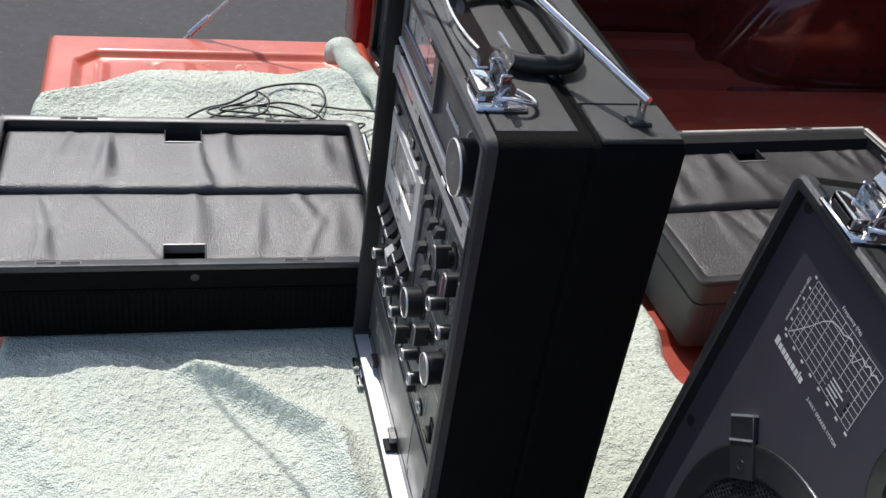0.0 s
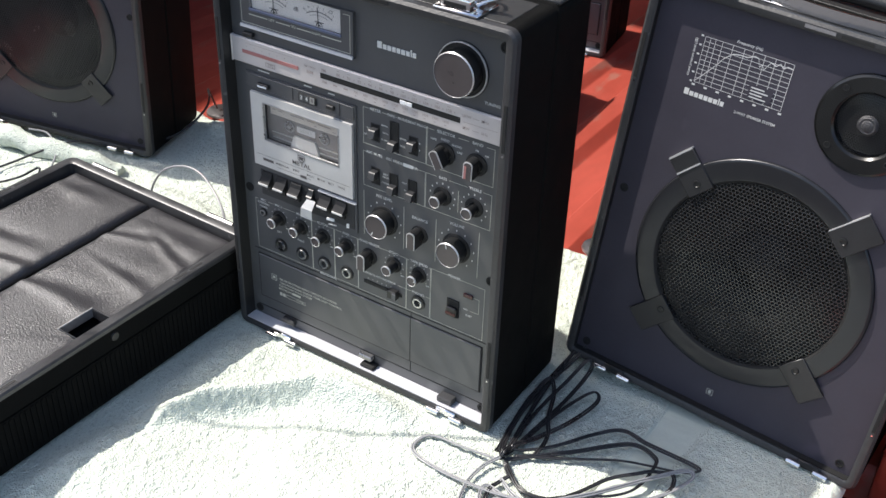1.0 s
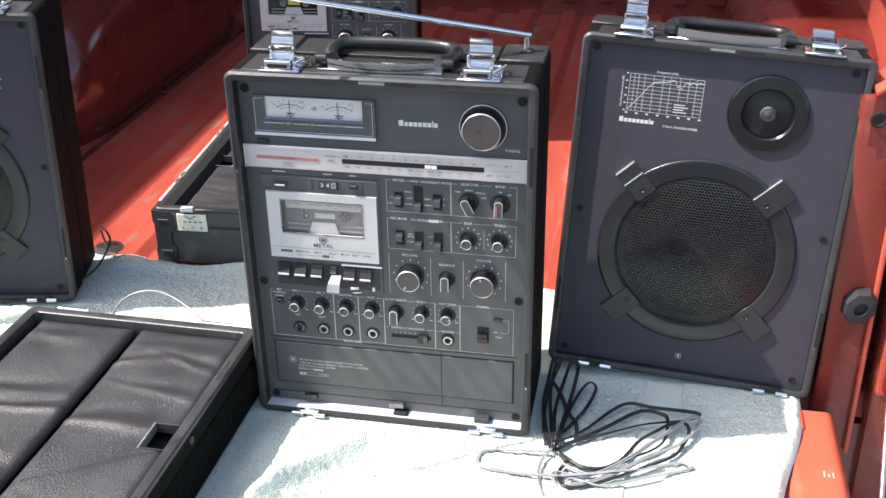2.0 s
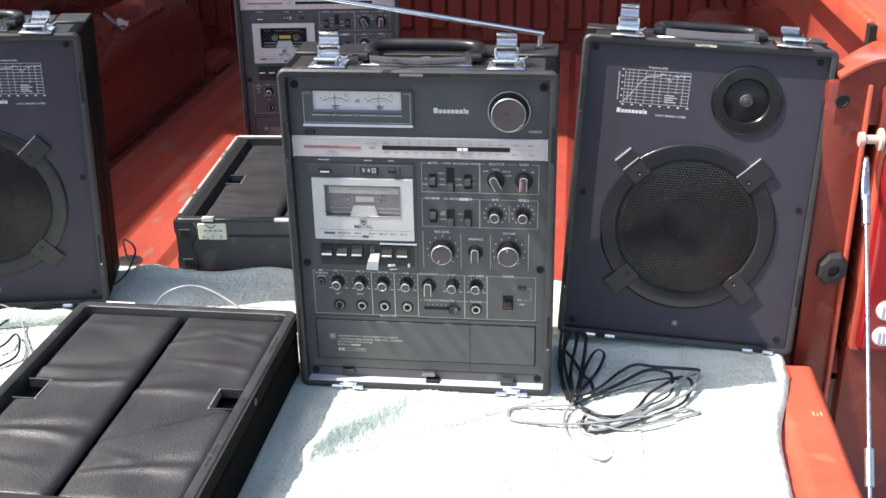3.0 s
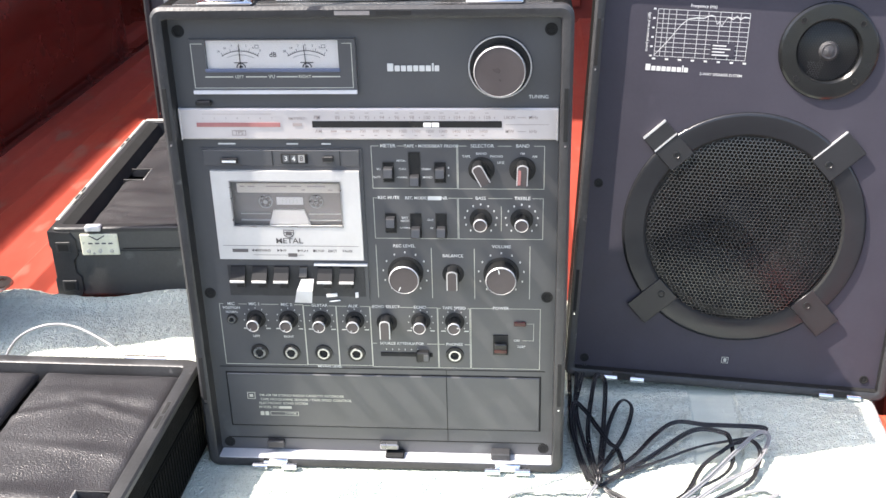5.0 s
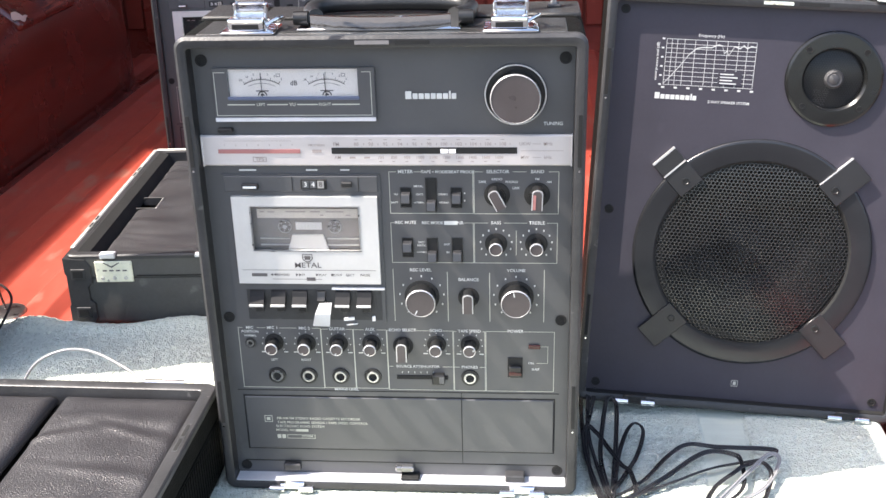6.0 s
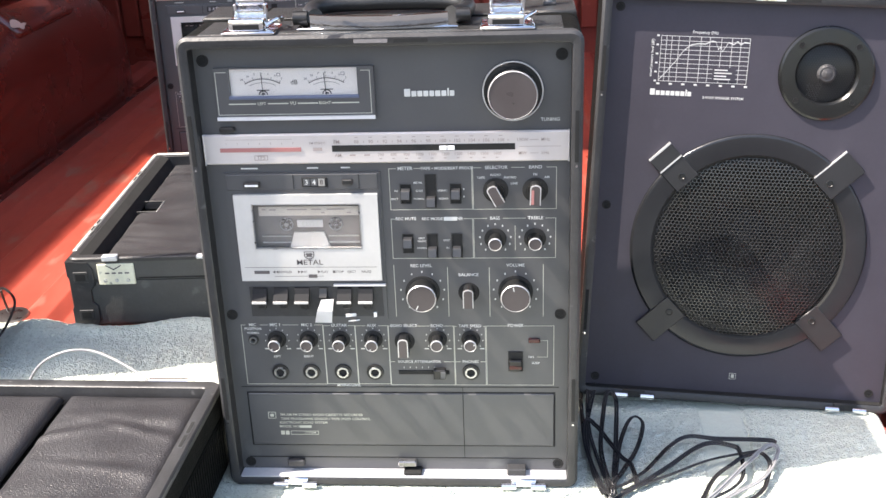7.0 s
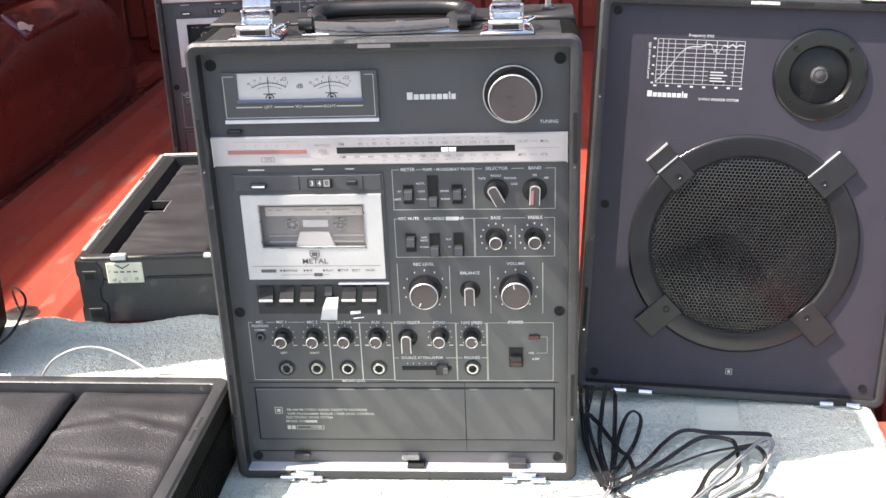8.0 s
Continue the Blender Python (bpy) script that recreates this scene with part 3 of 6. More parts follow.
for side, x in ((1, 0.568), (-1, -0.984)):
    a, b = Vector((x + side * 0.004, 0.135, 0.282)), Vector((x - side * 0.024, -0.19, -0.030))
    stay = part("stay_cable", tube(bmesh.new(), [a, a.lerp(b, 0.5), b], 0.0026, 8), STEEL, truck, "thin steel tailgate cable", smooth=60)
    w = (b - a).normalized()
    part("ferrule", tube(bmesh.new(), [a + w * 0.045, a + w * 0.085], 0.0055, 10), STEEL, stay, smooth=60)
    part("ferrule", tube(bmesh.new(), [b - w * 0.075, b - w * 0.03], 0.0055, 10), STEEL, stay, smooth=60)
    part("hook", tube(bmesh.new(), smooth_line([a + w * 0.05 + Vector((-0.003, 0, 0)), a + w * 0.02 + Vector((-0.004, -0.006, 0)), a + Vector((0, 0, 0.01)), a + w * 0.02 + Vector((0.004, 0.008, 0)), a + w * 0.05 + Vector((0.003, 0, 0))], 6), 0.0035, 8), STEEL, stay, smooth=60)

# ---- towel spread over gate and bed edge ----
TX0, TX1, TY0, TY1 = -0.812, 0.498, -0.385, 0.35
rng = np.random.RandomState(4)
WAVES = [(rng.uniform(4, 22), rng.uniform(0, 6.28), rng.uniform(0, 6.28), rng.uniform(0.5, 1.0)) for _ in range(14)]


def ridge(x, y, ax, ay, bx, by, h, w, lean=0.0):
    """A soft fold from a to b."""
    dx, dy = bx - ax, by - ay
    ln = math.hypot(dx, dy)
    t = ((x - ax) * dx + (y - ay) * dy) / ln ** 2
    off = ((x - ax) * -dy + (y - ay) * dx) / ln
    off = off + 0.2 * w * np.sin(t * 5 + ax * 9)
    ww = w * (1 + lean * np.sign(off))
    tc = np.clip(t, 0, 1)
    over = (t - tc) * ln
    return h * np.exp(-(off / ww) ** 2) * np.exp(-(over / (1.2 * w)) ** 2) * (0.88 + 0.12 * np.sin(t * 5 + by * 20))


def keep_out(x, y, cx, cy, hx, hy, turn, soft=0.035):
    """0 under a thing's foot, 1 away from it."""
    c, s = math.cos(radians(turn)), math.sin(radians(turn))
    u, v = (x - cx) * c + (y - cy) * s, -(x - cx) * s + (y - cy) * c
    d = np.maximum(np.abs(u) - hx, np.abs(v) - hy)
    return ramp01(d / soft + 0.1) ** 1.5


FEET = [(0, 0.048, 0.170, 0.066, 0), (0.341, 0.195, 0.168, 0.066, -2.4), (-0.704, 0.199, 0.168, 0.066, 14.4), (-0.338, -0.192, 0.158, 0.224, -1.0), (-0.310, 0.579, 0.17, 0.225, 3.0)]


def clumps(shape, size):
    """Random field with lumps some cells across, of about unit spread."""
    f = rng.standard_normal(shape)
    for axis in (0, 1):
        for _ in range(2):
            c = np.cumsum(np.concatenate([f, f.take(range(size), axis)], axis), axis)
            f = c.take(range(size, c.shape[axis]), axis) - c.take(range(0, c.shape[axis] - size), axis)
    return f / f.std()


def towel_height(x, y):
    z = 0 * x
    for f, px, py, a in WAVES:
        ang = px
        z = z + 0.0011 * a * np.sin(f * (x * math.cos(ang) + y * math.sin(ang)) * 2.2 + py + 1.5 * np.sin(3 * y + px))
    bend = (-0.185 + 0.125 * np.clip((x + 0.115) / 0.10, 0, 1) ** 0.8) + 0.02 * np.clip((x + 0.015) / 0.07, 0, 1)
    side = (y - bend) * 0.75
    folds = 0.024 * np.exp(-(side / np.where(side < 0, 0.013, 0.022)) ** 2) * ramp01((x + 0.14) / 0.04) * ramp01((0.10 - x) / 0.05)
    folds = folds + ridge(x, y, -0.17, -0.30, 0.10, -0.20, 0.012, 0.05)
    folds = folds + ridge(x, y, 0.05, -0.16, 0.30, -0.14, 0.008, 0.04)
    folds = folds + ridge(x, y, -0.80, 0.055, -0.56, 0.10, 0.010, 0.030)
    folds = folds + ridge(x, y, -0.80, 0.02, -0.76, 0.10, 0.018, 0.03)
    folds = folds + ridge(x, y, -0.80, -0.36, -0.74, -0.05, 0.014, 0.04)
    folds = folds + ridge(x, y, -0.52, 0.10, -0.30, 0.075, 0.014, 0.022)
    folds = folds + ridge(x, y, -0.47, 0.135, -0.22, 0.115, 0.012, 0.014)
    folds = folds + ridge(x, y, -0.52, 0.335, -0.05, 0.33, 0.012, 0.02)
    folds = folds + ridge(x, y, 0.33, -0.35, 0.45, 0.06, 0.006, 0.05)
    folds = folds + ridge(x, y, -0.08, -0.36, 0.10, -0.25, 0.014, 0.03)
    clear = 1
    for cx, cy, hx, hy, turn in FEET:
        clear = clear * keep_out(x, y, cx, cy, hx, hy, turn)
    pile = 0.00045 * clumps(x.shape, 2) + 0.00040 * clumps(x.shape, 5) + 0.0004 * clumps(x.shape, 18)
    z = (z + folds) * clear + pile * (0.4 + 0.6 * clear) * np.where((x > 0.305) & (x < 0.352) & (y < 0.9), 0.15, 1)
    # the band and the hem lie flatter
    z = z - 0.0025 * ((x > 0.305) & (x < 0.352))
    # edges roll down to the steel
    e = np.minimum(np.minimum(x - TX0, TX1 - x), np.minimum(y - TY0, TY1 - y))
    z = z - 0.011 * (1 - ramp01(e / 0.012)) ** 2
    return z - 0.0005


nx, ny = 880, 480
xs, ys = np.linspace(TX0, TX1, nx), np.linspace(TY0, TY1, ny)
me = sheet(xs, ys, towel_height)
co = np.zeros(len(me.vertices) * 3)
me.vertices.foreach_get("co", co)
co = co.reshape(-1, 3)
u, v = co[:, 0].copy(), co[:, 1].copy()
# slightly askew outline
fr = ramp01((u - 0.1) / 0.4)
co[:, 0] = u + fr * (v - 0.13) * 0.15 + 0.006 * np.sin(v * 23) * fr
fl = ramp01((-0.6 - u) / 0.25)
co[:, 0] += fl * (0.012 * np.sin(v * 14) + 0.008 * np.sin(v * 37 + 1) + 0.55 * ramp01(-0.24 - v) * 1.2)
fb = ramp01((v - 0.2) / 0.15)
co[:, 1] += fb * (0.008 * np.sin(u * 17) + 0.006 * np.sin(u * 41 + 2))
ff = ramp01((-0.25 - v) / 0.13)
co[:, 1] += ff * 0.008 * np.sin(u * 19)
me.vertices.foreach_set("co", co.ravel())
me.update()
me.materials.append(TERRY)
me.materials.append(HEM)
pos = np.zeros(len(me.polygons) * 3)
me.polygons.foreach_get("center", pos)
pos = pos.reshape(-1, 3)
ux = pos[:, 0] - ramp01((pos[:, 0] - 0.1) / 0.4) * (pos[:, 1] - 0.13) * 0.15
idx = (((ux > 0.306) & (ux < 0.351)) | (ux > 0.486)).astype(np.int32)
me.polygons.foreach_set("material_index", idx)
me.shade_smooth()
towel = new("bath_towel", me)
bm = bmesh.new()
spine = smooth_line([(-0.868, 0.058, 0.012), (-0.835, 0.070, 0.022), (-0.78, 0.082, 0.021), (-0.70, 0.103, 0.018), (-0.63, 0.118, 0.013), (-0.565, 0.133, 0.009), (-0.535, 0.142, 0.004)], 9)
tube(bm, spine, [0.0235 - 0.014 * (k / (len(spine) - 1)) - (0.012 if k == 0 else 0) for k in range(len(spine))], 20)
rr = random.Random(12)
for v in bm.verts:
    v.co += Vector((0, 0.0034 * math.sin(52 * v.co.x + 90 * v.co.z), 0.0026 * math.sin(83 * v.co.x + 40 * v.co.y))) + Vector([rr.uniform(-0.0011, 0.0011) for _ in range(3)])
part("rolled_edge", bm, TERRY, towel, "towel edge rolled up against the loudspeaker", smooth=80)
tagged(towel, "pale green terry bath towel rumpled over the open tailgate", "towel")


# ---- the portable stereo: cases, handles and latches shared by recorder and speakers ----
HW, HT, BACK = 0.169, 0.441, 0.126


def case_shell(root, hw, label, deep=0.016, pale=True):
    """Grained case with a worn metal rim round a recessed front."""
    bm = bmesh.new()
    shell(bm, [(rounded(hw - 0.006, 0.006, HT - 0.006, 0.006), BACK), (rounded(hw - 0.0015, 0.0015, HT - 0.0015, 0.0090), BACK - 0.0015),
               (rounded(hw, 0, HT, 0.0095), BACK - 0.006), (rounded(hw, 0, HT, 0.0095), 0.062), (rounded(hw - 0.002, 0.002, HT - 0.002, 0.008), 0.0605),
               (rounded(hw - 0.002, 0.002, HT - 0.002, 0.008), 0.0575), (rounded(hw, 0, HT, 0.0095), 0.056), (rounded(hw, 0, HT, 0.0095), -deep + 0.010)], True, False)
    body = part("case", bm, CASE, root, label, smooth=40)
    bm = bmesh.new()
    shell(bm, [(rounded(hw, 0, HT, 0.0095), -deep + 0.010), (rounded(hw + 0.0006, -0.0006, HT + 0.0006, 0.0102), -deep + 0.0095), (rounded(hw + 0.0006, -0.0006, HT + 0.0006, 0.0102), -deep + 0.0025),
               (rounded(hw - 0.002, 0.002, HT - 0.002, 0.008), -deep), (rounded(hw - 0.0075, 0.0075, HT - 0.0075, 0.004), -deep),
               (rounded(hw - 0.009, 0.009, HT - 0.009, 0.003), -deep + 0.0012)], False, False)
    rim = part("front_rim", bm, RIM, root, "worn dark aluminium rim", smooth=40)
    bm = shell(bmesh.new(), [(rounded(hw - 0.009, 0.009, HT - 0.009, 0.003), -deep + 0.0012), (rounded(hw - 0.0092, 0.0092, HT - 0.0092, 0.003), 0.003)], False, False)
    part("inner_lip", bm, BLACK, rim, "black inner lip")
    # ledge along the bottom of the recess: pale, or blackened to stand for shade
    bm = boxed(-hw + 0.0095, hw - 0.0095, -deep + 0.0015, -0.0002, 0.0085, 0.0100)
    part("ledge", bm, LEDGE if pale else PIT, root, "satin trim strip" if pale else "")
    # slots pressed in the rim
    for sx in (-1, 1):
        for z in (0.075, 0.33):
            bm = bmesh.new()
            box(bm, sx * (hw - 0.0045) - 0.0016, sx * (hw - 0.0045) + 0.0016, -deep - 0.0006, -deep + 0.001, z, z + 0.045)
            part("rim_slot", bm, PIT, rim)
            part("catch", boxed(sx * (hw - 0.0045) - 0.0007, sx * (hw - 0.0045) + 0.0007, -deep - 0.0008, -deep + 0.0005, z - 0.0045, z - 0.0030), CHROME, rim)
    for x in (-0.005, 0.028):
        part("rim_slot", boxed(x - 0.014, x + 0.014, -deep - 0.0005, -deep + 0.001, HT - 0.0062, HT - 0.003), PIT if x > 0 else CHROME, rim)
    # hinge knuckles under the front edge
    for x in (-0.104, 0.118):
        bm = bmesh.new()
        tube(bm, [(x - 0.021, -deep - 0.004, 0.004), (x - 0.007, -deep - 0.004, 0.004)], 0.0034, 10)
        tube(bm, [(x + 0.007, -deep - 0.004, 0.004), (x + 0.021, -deep - 0.004, 0.004)], 0.0034, 10)
        hinge = part("hinge", bm, CHROME, root, "small chrome hinge half", smooth=40)
        part("hinge_leaf", boxed(x - 0.012, x + 0.012, -deep - 0.0025, -deep + 0.0005, 0.002, 0.0105, r=0.001), BLACK if not pale else CHROME, hinge, smooth=40)
    return body


def latch(root, x, up):
    """A draw latch on the top edge; up: its lever stands open."""
    l = part("latch", boxed(x - 0.0225, x + 0.0225, -0.012, 0.024, HT + 0.0004, HT + 0.004, r=0.0012), CHROME, root, "chrome draw latch", smooth=40)
    part("block", boxed(x - 0.016, x + 0.014, -0.010, 0.002, HT + 0.004, HT + 0.014, r=0.002, seg=2), CHROME, l, smooth=40)
    part("latch_slot", boxed(x - 0.012, x + 0.010, -0.0104, -0.009, HT + 0.0052, HT + 0.0095), PIT, l)
    bm = bmesh.new()
    pts = [(x + 0.012, 0.004, HT + 0.006), (x + 0.021, 0.012, HT + 0.010), (x + 0.0235, 0.022, HT + 0.009), (x + 0.019, 0.030, HT + 0.005), (x + 0.008, 0.030, HT + 0.004), (x - 0.002, 0.022, HT + 0.005)]
    tube(bm, smooth_line(pts, 5), 0.0017, 8)
    part("wire_loop", bm, CHROME, l, smooth=60)
    tilt = 0 if up else -72
    m = Matrix.Translation((x, 0.008, HT + 0.008)) @ Matrix.Rotation(radians(tilt), 4, 'X')
    bm = bmesh.new()
    prof = [(0.0, 0.0), (0.003, 0.009), (0.0005, 0.018), (0.0035, 0.026), (0.0, 0.034), (-0.004, 0.036)]
    line = smooth_line([(0, y, z) for y, z in prof], 4)
    fr = [bm.verts.new((-0.012, p.y, p.z)) for p in line] + [bm.verts.new((0.012, p.y, p.z)) for p in line]
    n = len(line)
    for i in range(n - 1):
        bm.faces.new((fr[i], fr[i + 1], fr[n + i + 1], fr[n + i]))
    bmesh.ops.solidify(bm, geom=bm.faces[:], thickness=0.0016)
    bm.transform(m)
    part("lever", bm, CHROME, l, smooth=50)
    for sx in (-1, 1):
        bm = boxed(-0.0015, 0.0015, -0.004, 0.004, -0.004, 0.016, r=0.001)
        bm.transform(m @ Matrix.Translation((sx * 0.0128, 0, 0)))
        part("lever_ear", bm, CHROME, l)
    return l


def handle(root):
    h = part("handle_plate", boxed(-0.070, 0.066, 0.004, 0.024, HT + 0.0004, HT + 0.003, r=0.001), CHROME, root, "chrome handle plate", smooth=40)
    bm = bmesh.new()
    n = 18
    rows = []
    for i in range(n + 1):
        t = i / n
        x, bow = -0.058 + 0.116 * t, 0.005 * (1 - (2 * t - 1) ** 2)
        rows.append([bm.verts.new((x, 0.006 - bow, HT + 0.0015)), bm.verts.new((x, 0.0044 - bow, HT + 0.0125 + 0.001 * (2 * t - 1) ** 2)),
                     bm.verts.new((x, 0.0060 - bow, HT + 0.0132 + 0.001 * (2 * t - 1) ** 2)), bm.verts.new((x, 0.0085 - bow, HT + 0.0015))])
    for a, b in zip(rows, rows[1:]):
        for k in range(4):
            bm.faces.new((a[k], a[(k + 1) % 4], b[(k + 1) % 4], b[k]))
    bm.faces.new(rows[0])
    bm.faces.new(rows[-1])
    part("handle_front", bm, CHROME, h, "mirror-bright curved strip", smooth=30)
    pts = smooth_line([(-0.056, 0.020, HT + 0.009), (-0.064, 0.040, HT + 0.008), (-0.064, 0.068, HT + 0.0085), (-0.046, 0.081, HT + 0.009), (0.0, 0.083, HT + 0.0095),
                       (0.050, 0.081, HT + 0.009), (0.070, 0.068, HT + 0.0085), (0.070, 0.040, HT + 0.008), (0.060, 0.020, HT + 0.009)], 6)
    part("grip", tube(bmesh.new(), pts, 0.0072, 14), BLACK, root, "padded black carrying handle folded back", smooth=60)
    for x in (-0.068, 0.070):
        part("pivot", tube(bmesh.new(), [(x - 0.006, 0.018, HT + 0.009), (x + 0.006, 0.018, HT + 0.009)], 0.006, 12), BLACK, h, smooth=40)


def top_caps(root, hw):
    for sx in (-1, 1):
        x0, x1 = sorted((sx * 0.118, sx * (hw - 0.002)))
        part("corner_cap", boxed(x0, x1, 0.064, BACK - 0.004, HT - 0.002, HT + 0.0022, r=0.0014), CASE_TOP, root, smooth=40)
    part("top_skin", boxed(-hw + 0.016, hw - 0.016, -0.004, 0.052, HT - 0.002, HT + 0.0006, r=0.0005), CASE_TOP, root)
    part("top_skin", boxed(-0.114, 0.114, 0.064, BACK - 0.008, HT - 0.002, HT + 0.0006, r=0.0005), CASE_TOP, root)


def round_knob(root, x, z, r, h, skirt, mark=None):
    m = Matrix.Translation((x, 0, z))
    k = part("knob", lathe(bmesh.new(), [(r * 0.96, 0.0008), (r, h * 0.3), (r * 0.98, h - 0.0012), (r * 0.93, h - 0.0006)], 36, m), KNOB, root, smooth=35)
    part("skirt", lathe(bmesh.new(), [(skirt, 0.0002), (skirt, 0.0010), (skirt * 0.86, 0.0014), (0, 0.0012)], 36, m), PIT, k, smooth=35)
    part("ring", lathe(bmesh.new(), [(r * 0.99, h - 0.0018), (r * 1.01, h - 0.0012), (r * 0.98, h - 0.0003), (r - min(0.0006, r * 0.10), h), (r - min(0.0008, r * 0.15), h - 0.0006)], 36, m), BRIGHT, k, "thin metal ring", smooth=35)
    part("cap", lathe(bmesh.new(), [(r - min(0.0007, r * 0.12), h - 0.0010), (r - min(0.0008, r * 0.13), h - 0.0004), (0, h - 0.0004)], 36, m), KNOBFACE, k, "brown-black cap", smooth=35)
    if mark is not None:
        a = radians(mark)
        bm = bmesh.new()
        box(bm, -0.00045, 0.00045, -0.0002, 0, r * 0.55, r * 0.86)
        bm.transform(Matrix.Translation((x, -h + 0.0002, z)) @ Matrix.Rotation(a, 4, 'Y'))
        part("pointer", bm, PRINT_W, k)
    return k


def bar_knob(root, x, z, skirt, turn, red=False):
    m = Matrix.Translation((x, 0, z)) @ Matrix.Rotation(radians(turn), 4, 'Y')
    k = part("knob", lathe(bmesh.new(), [(skirt * 0.62, 0.0008), (skirt * 0.62, 0.006), (0, 0.006)], 24, m), KNOB, root, smooth=35)
    part("skirt", lathe(bmesh.new(), [(skirt, 0.0002), (skirt, 0.0010), (skirt * 0.86, 0.0014), (0, 0.0012)], 28, m), PIT, k, smooth=35)
    def slab(hx, z0, z1, y0, y1, rise):
        b = bmesh.new()
        top = [(hx * math.cos(radians(a)), z1 - rise + rise * math.sin(radians(a))) for a in range(0, 181, 30)]
        ring = [(-hx, z0), (hx, z0)] + top
        shell(b, [(ring, y1), (ring, y0)], True, True)
        return b
    bm = slab(0.0046, -0.0086, 0.0094, -0.0160, -0.003, 0.0030)
    bm.transform(m)
    part("grip_bar", bm, KNOB, k)
    bm = slab(0.0047, -0.0087, 0.0095, -0.0164, -0.0154, 0.0031)
    bm.transform(m)
    part("edging", bm, BRIGHT, k, "thin bright edging")
    bm = slab(0.0038, -0.0088, 0.0086, -0.0167, -0.0158, 0.0026)
    bm.transform(m)
    part("cap", bm, KNOBFACE, k)
    if red:
        bm = boxed(-0.0036, -0.0012, -0.0170, -0.0164, -0.0080, 0.0050)
        bm.transform(m)
        part("pointer", bm, PRINT_R, k)
    return k


def slide_switch(root, x, z0, z1, at):
    """A slot from z0 to z1 with a finger piece; at: how far up it stands."""
    w = part("slide_switch", frame_plate(bmesh.new(), x - 0.0050, x + 0.0050, z0 - 0.0006, z1 + 0.0006, x - 0.0042, x + 0.0042, z0, z1, -0.0008, 0.0), BLACK, root, "black slide switch")
    part("slot", boxed(x - 0.0042, x + 0.0042, -0.0003, 0.0006, z0, z1), PIT, w)
    c = z0 + (z1 - z0) * at
    bm = bmesh.new()
    sec = ((0.0, c - 0.0040), (-0.0085, c - 0.0036), (-0.0092, c - 0.0028), (-0.0070, c + 0.0034), (-0.0060, c + 0.0042), (0.0, c + 0.0044))
    rows = [[bm.verts.new((x + sx * 0.0037, y, z)) for y, z in sec] for sx in (-1, 1)]
    for k in range(len(sec)):
        q = (k + 1) % len(sec)
        bm.faces.new((rows[0][k], rows[0][q], rows[1][q], rows[1][k]))
    bm.faces.new(rows[0])
    bm.faces.new(rows[1])
    part("slider", bm, SLIDER, w, "dark grey finger piece")
    return w


def jack(root, x, z, small=False):
    f = 0.6 if small else 1.0
    m = Matrix.Translation((x, 0, z))
    j = part("jack_socket", lathe(bmesh.new(), [(0.0082 * f, 0.0002), (0.0080 * f, 0.0016), (0.0058 * f, 0.0018)], 24, m), BLACK, root, smooth=35)
    part("collar", lathe(bmesh.new(), [(0.0058 * f, 0.0018), (0.0055 * f, 0.0028), (0.0040 * f, 0.0028), (0.0038 * f, 0.0006)], 24, m), STEEL, j, smooth=35)
    part("hole", lathe(bmesh.new(), [(0.0040 * f, 0.0008), (0, 0.0008)], 20, m), PIT, j)
    return j


def arc_bars(bm, cx, cz, r, a0, a1, w, y, n=14):
    for i in range(n):
        t0, t1 = radians(a0 + (a1 - a0) * i / n), radians(a0 + (a1 - a0) * (i + 1) / n)
        bm.faces.new([bm.verts.new((cx + q * math.cos(t), y, cz + q * math.sin(t))) for q, t in ((r, t0), (r, t1), (r + w, t1), (r + w, t0))])


